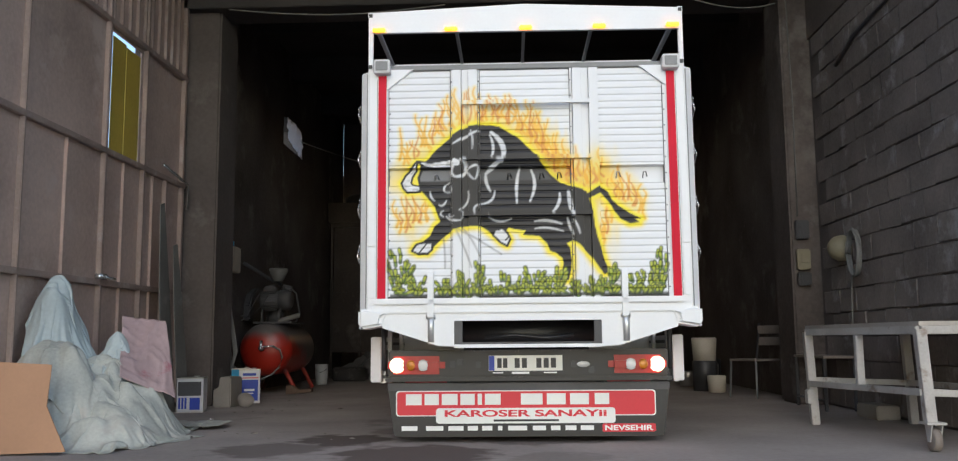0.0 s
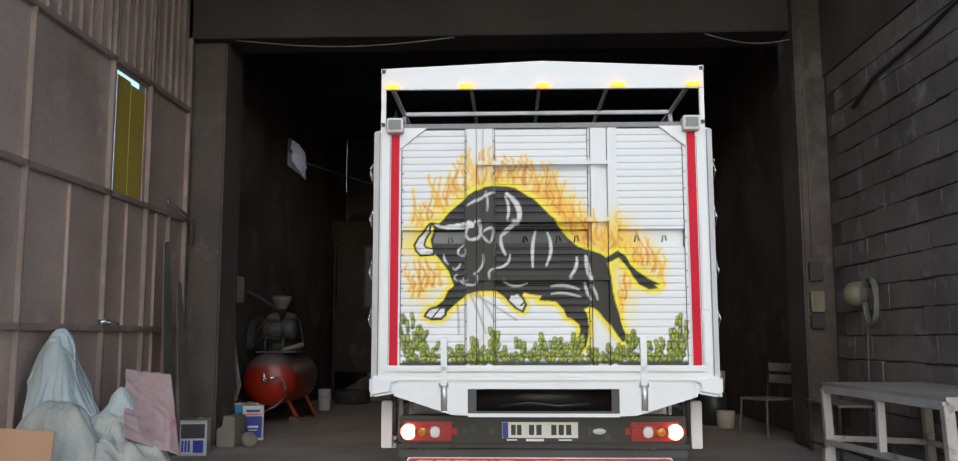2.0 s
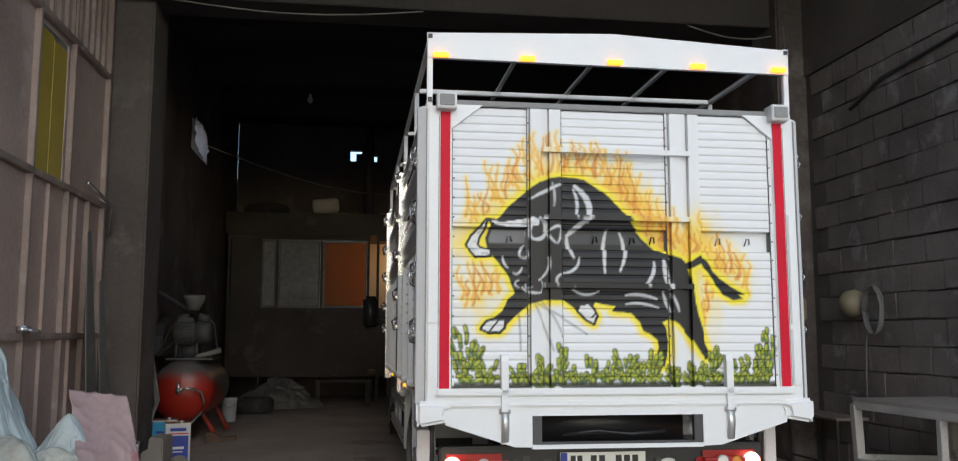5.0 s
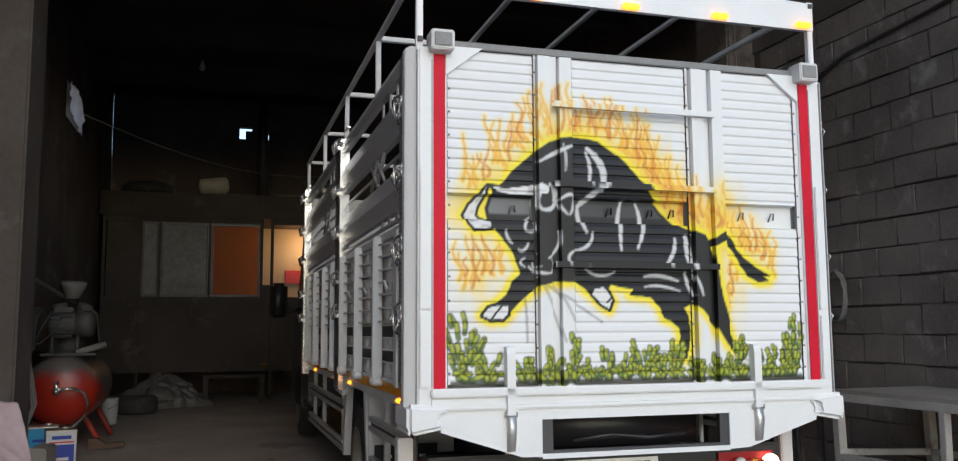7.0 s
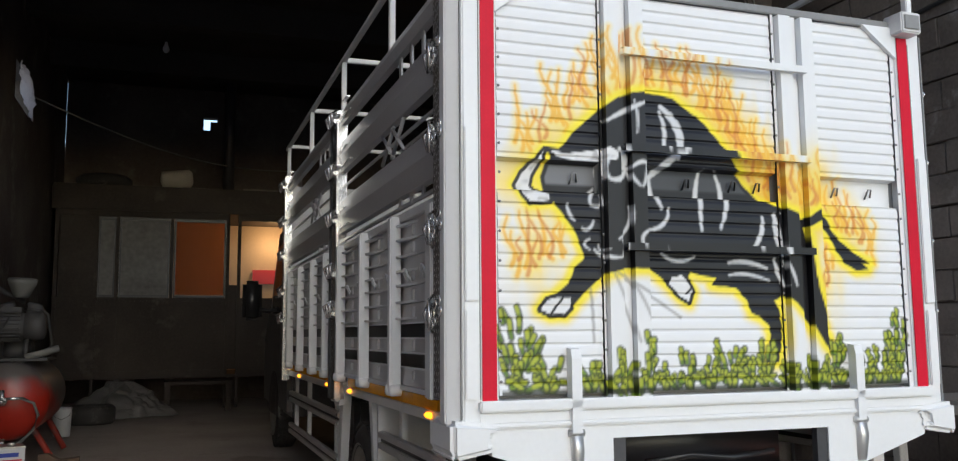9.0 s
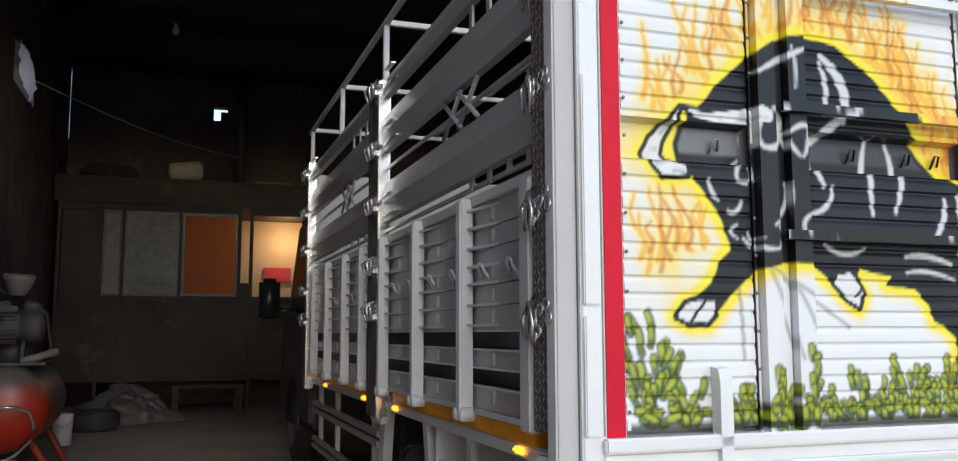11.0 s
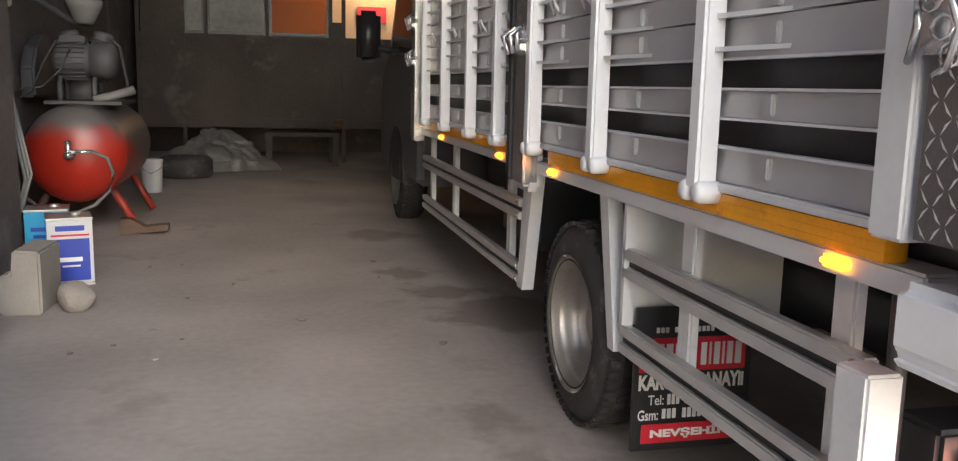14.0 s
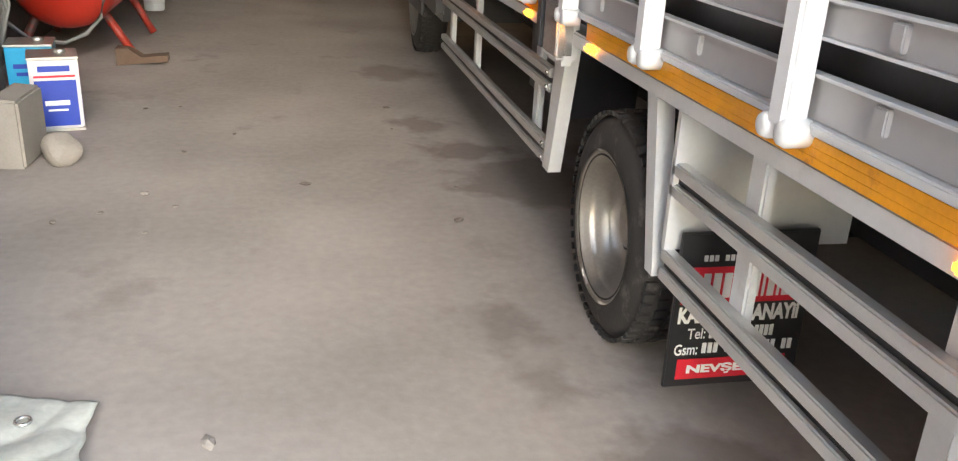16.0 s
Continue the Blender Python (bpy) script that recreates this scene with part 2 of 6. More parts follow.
def ring(bm, place, normal, r, seg):
    q = Vector(normal).to_track_quat("Z", "Y")
    return [bm.verts.new(Vector(place) + q @ Vector((r * math.cos(2 * math.pi * i / seg), r * math.sin(2 * math.pi * i / seg), 0))) for i in range(seg)]


def lathe(bm, start, direction, profile, seg=24, caps=(True, True)):
    """Turned shape: profile of (distance along direction, radius)."""
    d = Vector(direction).normalized()
    rings = [ring(bm, Vector(start) + d * s, d, max(r, 0.0005), seg) for s, r in profile]
    for a, b in zip(rings, rings[1:]):
        for i in range(seg):
            bm.faces.new((a[i], a[(i + 1) % seg], b[(i + 1) % seg], b[i]))
    if caps[0]:
        bm.faces.new(rings[0][::-1])
    if caps[1]:
        bm.faces.new(rings[-1])
    for f in bm.faces:
        f.smooth = True
    return bm


def rod(bm, a, b, r, seg=10):
    a, b = Vector(a), Vector(b)
    return lathe(bm, a, b - a, [(0, r), ((b - a).length, r)], seg)


def tube(bm, points, r, seg=8):
    pts = [Vector(p) for p in points]
    rings = []
    for i, p in enumerate(pts):
        d = pts[min(i + 1, len(pts) - 1)] - pts[max(i - 1, 0)]
        rings.append(ring(bm, p, d, r, seg))
    for a, b in zip(rings, rings[1:]):
        off = min(range(seg), key=lambda k: (a[0].co - b[k].co).length)
        for i in range(seg):
            bm.faces.new((a[i], a[(i + 1) % seg], b[(i + 1 + off) % seg], b[(i + off) % seg]))
    bm.faces.new(rings[0][::-1]), bm.faces.new(rings[-1])
    for f in bm.faces:
        f.smooth = True
    return bm


def mesh_of(name, bm, mat):
    me = bpy.data.meshes.new(name)
    bmesh.ops.recalc_face_normals(bm, faces=bm.faces[:])
    bm.to_mesh(me)
    bm.free()
    me.materials.append(mat)
    return me


def part(name, bm, mat, parent, label=""):
    ob = new(name, mesh_of(name, bm, mat))
    ob.parent = parent
    return tagged(ob, label)


def thing(name, label, category, place=(0, 0, 0), turn=0.0, group="", kind=""):
    ob = new(name)
    ob.empty_display_size = 0.1
    ob.matrix_basis = pose(*place, 0, 0, turn)
    return tagged(ob, label, category, group, kind)


def single(name, bm, mat, label, category, place=(0, 0, 0), turn=0.0, group="", kind=""):
    ob = new(name, mesh_of(name, bm, mat))
    ob.matrix_basis = pose(*place, 0, 0, turn)
    return tagged(ob, label, category, group, kind)


def N():
    return bmesh.new()


def lettering(name, text, height, width, parent, mat, place, turn=(90, 0, 0), bold=0.03):
    """Raised printed words, scaled to the given height and width, centred on place."""
    cu = bpy.data.curves.new("words", "FONT")
    cu.body, cu.align_x, cu.align_y, cu.offset, cu.extrude = text, "CENTER", "CENTER", bold, 0.0
    tmp = bpy.data.objects.new("words", cu)
    scene.collection.objects.link(tmp)
    me = bpy.data.meshes.new_from_object(tmp.evaluated_get(bpy.context.evaluated_depsgraph_get()))
    bpy.data.objects.remove(tmp)
    co = np.array([v.co[:] for v in me.vertices])
    lo, hi = co.min(0), co.max(0)
    me.transform(Matrix.Translation(-Vector((lo + hi) / 2)))
    me.transform(Matrix.Diagonal((width / (hi[0] - lo[0]), height / (hi[1] - lo[1]), 1, 1)))
    me.transform(pose(0, 0, 0, *turn))
    me.transform(Matrix.Translation(place))
    me.materials.append(mat)
    ob = new(name, me)
    ob.parent = parent
    return ob


# ---- the large structure ----
LEFT, RIGHT, BACK = -3.65, 3.43, 19.8
single("ground", box(N(), -400, 400, -400, 400, -0.5, -0.02), YARD, "pale trodden yard outside the workshop", "ground", kind="structure")
single("floor", box(N(), LEFT - 0.3, RIGHT + 0.3, -0.6, BACK + 0.2, -0.3, 0), FLOOR, "dusty screed workshop floor with dark oil stains", "floor", kind="structure")
# near stretch is unseen, lengthened to keep sky light off the truck's side
b = N()
for y0, y1, z0, z1 in ((-0.6, 8.0, 0, 5.9), (9.4, 10.1, 0, 5.9), (8.0, 9.4, 0, 2.3), (8.0, 9.4, 3.9, 5.9)):
    box(b, LEFT - 0.3, LEFT - 0.08, y0, y1, z0, z1)
single("wall_left_front", b, PLASTER, "sooty rendered wall behind the steel door", "wall", kind="structure")
b = N()
for y0, y1, z0, z1 in ((10.1, 14.55, 0, 4.4), (14.55, 15.65, 0, 3.98), (15.65, 18.3, 0, 4.4), (18.36, BACK, 0, 4.4), (18.3, 18.36, 0, 2.75), (18.3, 18.36, 2.93, 3.02), (18.3, 18.36, 3.22, 3.27), (18.3, 18.36, 3.5, 3.64), (18.3, 18.36, 3.86, 3.9), (18.3, 18.36, 4.1, 4.28),
                       (10.1, 14.55, 4.4, 5.6), (14.55, 15.65, 4.45, 5.6), (15.65, 18.3, 4.4, 5.6), (18.36, BACK, 4.4, 5.6), (18.3, 18.36, 4.5, 5.6)):
    box(b, LEFT - 0.3, LEFT if z0 < 4 else LEFT - 0.002, y0, y1, z0, z1)
single("wall_left_rear", b, SOOTWALL, "soot-blackened rendered wall with a torn opening high up", "wall", kind="structure")
b = N()
box(b, RIGHT + 0.012, RIGHT + 0.3, 4.4, 9.8, 0, 5.9)
wall_right = single("wall_right_front", b, MORTAR, "bare concrete block wall with open dark joints", "wall", kind="structure")
b = N()
box(b, RIGHT, RIGHT + 0.3, 10.4, BACK, 0, 5.6)
single("wall_right_rear", b, SOOTWALL, "soot-dark rendered side wall", "wall", kind="structure")
b = N()
for x0, x1, z0, z1 in ((LEFT, -1.36, 0, 5.6), (-1.36, -1.24, 0, 4.86), (-1.36, -1.24, 5.10, 5.6), (-1.24, -1.12, 0, 5.02), (-1.24, -1.12, 5.1, 5.6), (-1.12, -0.86, 0, 5.6), (-0.86, -0.8, 0, 4.86),
                       (-0.86, -0.8, 5.0, 5.6), (-0.8, RIGHT, 0, 5.6)):
    box(b, x0, x1, BACK, BACK + 0.2, z0, z1)
single("wall_back", b, SOOTWALL, "soot-blackened back wall with two small gaps", "wall", kind="structure")
single("ceiling_rear", box(N(), LEFT - 0.3, RIGHT + 0.3, 10.1, BACK + 0.2, 5.6, 5.8), SOOT, "soot-black ceiling", "ceiling", kind="structure")
# unseen roof, added to hold back skylight from the deep interior
single("ceiling_front_added", box(N(), LEFT - 0.3, RIGHT + 0.3, 5.2, 10.1, 5.9, 6.1), SOOT, "dark roof added out of view over the entrance bay", "ceiling", kind="structure")
b = N()
box(b, LEFT - 0.3, -3.24, 10.1, 10.75, 0, 5.6, 0.02)
single("pillar_left", b, PLASTER, "rendered concrete pillar with worn smoky edges", "pillar", kind="structure")
b = N()
box(b, 3.13, RIGHT + 0.3, 9.8, 10.4, 0, 5.6, 0.02)
single("pillar_right", b, SOOTWALL, "rendered concrete pillar beside the block wall", "pillar", kind="structure")
b = N()
box(b, LEFT - 0.3, RIGHT + 0.3, 9.95, 10.5, 4.55, 6.05, 0.01)
single("beam", b, SOOT, "heavy smoke-stained concrete lintel beam", "beam", kind="structure")
b = N()
for y in (12.6, 15.0, 17.4):
    box(b, LEFT, RIGHT, y, y + 0.25, 5.2, 5.6)
single("ceiling_beams", b, SOOT, "soot-black concrete ceiling ribs", "beam", kind="structure")

# concrete blocks of the right wall, in running bond
rng = random.Random(4)
block_meshes = []
for k in range(6):
    b = N()
    box(b, -0.02, 0.06, 0.006, 0.428 - rng.random() * 0.008, 0.004, 0.228 - rng.random() * 0.006)
    bmesh.ops.bevel(b, geom=b.edges[:], offset=0.006, segments=1, affect="EDGES")
    for v in b.verts:
        v.co += Vector((rng.uniform(-0.007, 0.006), rng.uniform(-0.006, 0.006), rng.uniform(-0.006, 0.006)))
    block_meshes.append(mesh_of("block", b, BLOCK))
for row in range(17):
    for col in range(13):
        y = 4.5 + 0.43 * col + (0.215 if row % 2 else 0)
        if y + 0.42 < 9.8:
            ob = new("block", block_meshes[rng.randrange(6)])
            ob.parent = wall_right
            ob.location = (RIGHT + rng.uniform(-0.003, 0.003), y, 0.02 + 0.2315 * row)
b = N()
box(b, RIGHT - 0.01, RIGHT + 0.05, 4.4, 4.5, 0, 5.9)
box(b, RIGHT - 0.012, RIGHT + 0.05, 4.5, 9.8, 3.97, 5.9)
part("render_coat", b, PLASTER, wall_right)


# ---- the steel door folded along the left wall ----
door = thing("hangar_door", "brown painted steel workshop door with ribs, folded open along the wall", "door", (LEFT, 0, 0))
YELLOW = (8.15, 8.85, 2.5, 3.66)
b = N()
for y0, y1, z0, z1 in ((2.0, 8.12, 0.05, 5.3), (8.12, 8.85, 0.05, 2.5), (8.12, 8.85, 3.66, 5.3), (8.85, 10.05, 0.05, 5.3)):
    box(b, 0, 0.012, y0, y1, z0, z1)
part("sheet", b, DOORSTEEL, door)
for z in (0.12, 1.25, 2.47, 3.72, 5.2):
    b = N()
    box(b, 0.01, 0.06, 2.0, 10.05, z - 0.025, z + 0.03, 0.006)
    part("rail", b, DOORFRAME, door)
for y, w, top in ((2.1, 0.05, 5.28), (4.1, 0.04, 2.45), (5.6, 0.05, 5.28), (6.7, 0.03, 3.7), (8.07, 0.05, 5.28), (8.92, 0.04, 5.28), (9.5, 0.03, 2.45), (9.98, 0.06, 5.28)):
    b = N()
    box(b, 0.011, 0.06, y - w / 2, y + w / 2, 0.05, top, 0.006)
    part("stile", b, DOORFRAME, door)
for y in (3.4, 5.95, 7.4, 8.5, 9.2):
    b = N()
    box(b, 0.012, 0.04, y - 0.012, y + 0.012, 0.15, 2.44, 0.004)
    part("rib", b, DOORSTEEL, door)
for i in range(17):
    b = N()
    y = 6.9 + i * 0.18
    box(b, 0.012, 0.045, y - 0.014, y + 0.014, 3.76, 5.17, 0.004)
    part("bar", b, DOORFRAME, door)
b = N()
box(b, 0.002, 0.01, 8.22, 8.5, 2.51, 3.62)
box(b, 0.0, 0.008, 8.52, 8.84, 2.51, 3.6)
part("yellow_panel", b, YELLOWCARD, door, "yellow board behind the door's window opening")
b = N()
box(b, 0.015, 0.09, 8.02, 8.14, 1.28, 1.33, 0.008)
rod(b, (0.09, 8.08, 1.30), (0.13, 8.2, 1.29), 0.012)
part("latch", b, CHROME, door, "bare metal door latch")
b = N()
tube(b, [(0.06, 9.4, 2.6), (0.09, 9.75, 2.53), (0.12, 9.95, 2.47), (0.1, 10.0, 2.2)], 0.018)
part("bolt_rod", b, CHROME, door, "bent metal bolt rod")


# ---- the office cabin at the back ----
OY = 18.0
office = thing("office_cabin", "brown raised office cabin with dusty windows and a lit room", "cabin", (0, OY, 0))
b = N()
for x0, x1 in ((-3.5, -2.95), (-2.93, -2.66), (-2.64, -1.86), (-1.82, -1.0), (-0.78, 0.5), (0.5, 2.2)):
    box(b, x0, x1, 0, 0.05, 0.6, 1.69, 0.008)
    part("panel", b, OFFICE, office)
    b = N()
b.free()
for x in (-3.52, -2.95, -2.65, -1.84, -0.98, -0.80, 0.0, 0.9, 2.2):
    b = N()
    box(b, x - 0.025, x + 0.025, -0.02, 0.08, 0.0, 3.1, 0.006)
    part("post", b, OFFICE, office)
for z0, z1 in ((0.52, 0.6), (1.68, 1.74), (3.0, 3.1)):
    b = N()
    box(b, -3.55, -0.98, -0.015, 0.07, z0, z1, 0.006)
    box(b, -0.8, 2.3, -0.015, 0.07, z0, z1, 0.006)
    part("rail", b, OFFICE, office)
b = N()
box(b, -3.6, 2.3, -0.05, 1.75, 3.1, 3.5, 0.01)
part("roof", b, OFFICE, office)
b = N()
box(b, -3.55, 2.3, 0.0, 1.7, 0.48, 0.52)
part("deck", b, OFFICE, office)
b = N()
box(b, -3.55, 2.3, 1.66, 1.7, 0.52, 3.1)
box(b, 2.26, 2.3, 0.08, 1.66, 0.52, 3.1)
box(b, -1.85, -1.81, 0.08, 1.66, 0.52, 3.1)
part("inner_wall", b, OFFICEIN, office)
for x0, x1, m in ((-2.92, -2.67, DUSTGLASS), (-3.48, -2.97, OFFICE), (-2.62, -1.87, DUSTGLASS), (-1.81, -1.01, CURTAIN)):
    b = N()
    box(b, x0, x1, 0.02, 0.03, 1.74, 3.0)
    pane = part("pane", b, m, office)
    if m is not OFFICE:
        b = N()
        for q in ((x0, x0 + 0.03, 1.74, 3.0), (x1 - 0.03, x1, 1.74, 3.0), (x0 + 0.03, x1 - 0.03, 1.74, 1.78), (x0 + 0.03, x1 - 0.03, 2.95, 3.0)):
            box(b, q[0], q[1], -0.002, 0.019, q[2], q[3], 0.004)
        part("window_frame", b, DARKSTEEL, pane)
b = N()
box(b, -0.955, -0.825, 0.03, 0.07, 0.6, 1.95, 0.006)
part("door_edge", b, OFFICE, office)
b = N()
box(b, -0.45, 0.0, 1.6, 1.655, 2.05, 2.3)
part("red_poster", b, SIGNRED, office, "red notice on the inner wall")
b = N()
box(b, -1.9, -0.9, -0.62, -0.06, 0.40, 0.45, 0.01)
box(b, -1.88, -1.8, -0.6, -0.52, 0, 0.4)
box(b, -1.0, -0.92, -0.6, -0.52, 0, 0.4)
part("step", b, OFFICE, office)
lamp("office_bulb", (-0.1, OY + 1.2, 2.75), 14, (1.0, 0.62, 0.30), 0.06)
b = N()
lathe(b, (-2.9, OY + 0.4, 3.502), (0, 0, 1), [(0, 0.36), (0.05, 0.42), (0.14, 0.42), (0.2, 0.34), (0.21, 0.2)], 28)
single("spare_tyre", b, RUBBER, "dusty old tyre lying on the cabin roof", "tyre")
b = N()
lathe(b, (-2.05, OY + 0.3, 3.66), (1, 0.1, 0.12), [(0, 0.05), (0.03, 0.14), (0.45, 0.15), (0.5, 0.1)], 16)
single("canister", b, CREAM, "pale plastic canister lying on the cabin roof", "canister")
b = N()
rod(b, (-0.98, OY + 0.35, 3.502), (-0.98, OY + 0.35, 5.6), 0.09, 14)
single("stove_pipe", b, DARKSTEEL, "dark stove pipe rising from the cabin roof", "pipe")
b = N()
lathe(b, (0.1, OY + 0.25, 3.502), (0, 0, 1), [(0, 0.12), (0.28, 0.13), (0.29, 0.11)], 16)
single("paint_pail", b, TINMETAL, "metal pail on the cabin roof", "pail")
for x0, x1, h in ((-1.7, -1.35, 0.03), (-0.75, -0.2, 0.05)):
    b = N()
    box(b, x0, x1, OY + 0.1, OY + 0.4, 3.502, 3.502 + h, 0.004)
    single("scrap_board", b, WOODGREY, "loose dusty board lying on the cabin roof", "board", group="boards on the cabin roof")


# ---- the truck ----
truck = thing("truck", "white cattle truck with a sprayed mural on its ribbed tailgate", "truck", (0.235, 6.12, 0))
truck.matrix_basis = pose(0.235, 6.12, 0, -0.45, 0, 0)
HALF, TOP = 1.14, 2.58


def capsule(X, Z, a, b, r):
    ax, az, bx, bz = *a, *b
    t = np.clip(((X - ax) * (bx - ax) + (Z - az) * (bz - az)) / ((bx - ax) ** 2 + (bz - az) ** 2 + 1e-9), 0, 1)
    return np.hypot(X - ax - t * (bx - ax), Z - az - t * (bz - az)) - r


def polygon(X, Z, pts):
    """Signed distance to a closed outline."""
    d, inside = np.full(X.shape, 9.0), np.zeros(X.shape, bool)
    for (ax, az), (bx, bz) in zip(pts, pts[1:] + pts[:1]):
        d = np.minimum(d, capsule(X, Z, (ax, az), (bx, bz), 0))
        cross = ((az > Z) != (bz > Z)) & (X < (bx - ax) * (Z - az) / (bz - az + 1e-12) + ax)
        inside ^= cross
    return np.where(inside, -d, d)


def value_noise(X, Z, seed):
    g = np.random.RandomState(seed).rand(64, 64)
    xi, zi = np.floor(X).astype(int), np.floor(Z).astype(int)
    fx, fz = X - xi, Z - zi
    fx, fz = fx * fx * (3 - 2 * fx), fz * fz * (3 - 2 * fz)
    def s(a, b):
        return g[a % 64, b % 64]
    return (s(xi, zi) * (1 - fx) + s(xi + 1, zi) * fx) * (1 - fz) + (s(xi, zi + 1) * (1 - fx) + s(xi + 1, zi + 1) * fx) * fz


def smooth(v, a, b):
    t = np.clip((v - a) / (b - a), 0, 1)
    return t * t * (3 - 2 * t)


# the mural's dark form and pale pieces, as plain outlines in hundredths of a metre round the tailgate's middle
FORM = [(-67, 194), (-63, 199), (-56, 205), (-50, 210), (-44, 214), (-38, 216), (-32, 217), (-25, 217), (-19, 216), (-13, 212), (-6, 208), (0, 202), (6, 196), (10, 190),
        (15, 184), (20, 179), (24, 176), (31, 173), (40, 170), (43, 161), (44, 153), (45, 145), (47, 137), (50, 126), (54, 115), (51, 114), (48, 117), (43, 125), (35, 134),
        (30, 137), (26, 135), (28, 132), (29, 126), (29, 120), (27, 110), (21, 110), (24, 121), (23, 125), (20, 128), (15, 130), (13, 135), (8, 140), (-20, 160), (-60, 170)]
FORM_FRONT = [(8, 140), (-3, 141), (-1, 144), (-9, 145), (-13, 146), (-17, 141), (-22, 140), (-31, 147), (-37, 147), (-42, 147), (-51, 145), (-59, 138), (-65, 132), (-72, 136),
              (-66, 141), (-63, 147), (-59, 151), (-61, 156), (-63, 161), (-66, 165), (-72, 172), (-74, 177), (-75, 182), (-73, 187), (-72, 190), (-67, 194), (-40, 190), (0, 165)]
FORM_END = [(37, 167), (44, 170), (49, 173), (54, 170), (57, 164), (61, 160), (65, 157), (70, 154), (76, 151), (72, 151), (75, 148.5), (69, 148), (63, 151), (59, 156), (57, 160),
            (53, 165), (50, 169), (45, 166.5), (38, 164)]
PALE = ([(-75, 192), (-78, 188), (-83, 183), (-86, 178), (-84, 174), (-81, 171), (-73, 172), (-73, 175), (-78, 176), (-80, 178), (-79, 182), (-76, 187)],
        [(-74, 192), (-66, 191), (-56, 192.5), (-49, 194), (-45, 192), (-46, 188.5), (-53, 188), (-63, 188), (-70, 189)])
ENDS = ([(-78, 131), (-75, 135), (-71, 136), (-65, 136), (-65, 132), (-68, 129), (-74, 129)], [(-23, 141), (-22, 144), (-17, 145), (-14, 142), (-12, 138), (-14, 134), (-18, 136)])
# start, bend and end of each pale stroke, and its half width in millimetres
STROKES = ((-50, 204, -42, 209, -32, 213, 8), (-24, 212, -12, 203, -17, 192, 14), (-17, 193, -23, 189, -28, 184, 12), (-25, 210, -21, 202, -24, 194, 8), (-28, 184, -29, 178, -25, 171, 9),
           (-5, 187, -8, 177, -7, 163, 9), (3, 186, 8, 176, 2, 164, 9), (22, 169, 23, 162, 17, 156, 9), (28, 170, 29, 161, 31, 154, 13), (5, 150, 13, 152, 23, 148, 8))
STROKES_FINE = ((5, 145, 13, 147, 24, 143, 6), (27, 152, 28, 146, 31, 141, 8), (31, 151, 34, 146, 35, 141, 6), (-22, 171, -22, 163, -32, 162, 7), (-32, 162, -38, 160, -35, 155, 6),
                (-26, 153, -19, 148, -11, 152, 6), (-40, 186, -35, 190, -33, 188, 7), (-33, 188, -33, 182, -35, 179, 6), (-41, 185, -39, 181, -36, 179, 6), (-49, 190, -54, 184, -49, 181, 9),
                (-49, 181, -43, 180, -41, 186, 9), (-42, 186, -40, 192, -45, 193, 11))
STROKES_FACE = ((-53, 178, -58, 174, -56, 171, 6), (-56, 171, -50, 169, -52, 175, 6), (-66, 171, -66, 167, -63, 165, 6), (-60, 162, -57, 160, -55, 165, 6), (-57, 158, -61, 156, -57, 154, 5),
                (-55, 154, -52, 150, -45, 151, 6), (-50, 154, -54, 153, -53, 156, 4), (-45, 151, -42, 156, -45, 158, 5), (-40, 171, -38, 163, -46, 158, 6))
THREADS = ((-49, 146, -43, 134, -38, 119, 2), (-47, 145, -33, 138, -18, 128, 2), (-57, 139, -56, 132, -56, 119, 2), (-44, 146, -37, 138, -33, 128, 2), (-38, 213, -36, 207, -37, 200, 5))
# sprayed shrubs: middle, height, half width, leaves
SHRUBS = ((-86, 34, 11, 26), (-75, 17, 7, 10), (-58, 15, 5, 9), (-52, 13, 5, 8), (-44, 20, 5, 12), (-34, 25, 6, 15), (-26, 11, 5, 7), (-15, 19, 5, 10), (-6, 13, 6, 8), (4, 23, 9, 20), (13, 14, 5, 8),
          (20, 24, 7, 16), (33, 12, 5, 8), (42, 13, 6, 9), (48, 15, 4, 7), (56, 25, 5, 13), (71, 17, 6, 10), (79, 22, 7, 14), (88, 32, 6, 20))


def curve_gap(X, Z, rows):
    """Distance to tapered bent strokes."""
    gap = np.full(X.shape, 9.0)
    for ax, az, mx, mz, cx, cz, r in rows:
        q = [((1 - t) ** 2 * ax + 2 * t * (1 - t) * mx + t * t * cx, (1 - t) ** 2 * az + 2 * t * (1 - t) * mz + t * t * cz) for t in (0, 0.17, 0.33, 0.5, 0.67, 0.83, 1)]
        for k in range(6):
            one = capsule(X, Z, (q[k][0] / 100, q[k][1] / 100), (q[k + 1][0] / 100, q[k + 1][1] / 100), r / 720 * (0.45 + 0.55 * math.sin(math.pi * (k + 0.8) / 6.6)))
            gap = np.minimum(gap, one)
    return gap


def outline_gap(X, Z, pts):
    return polygon(X, Z, [(x / 100, z / 100) for x, z in pts])


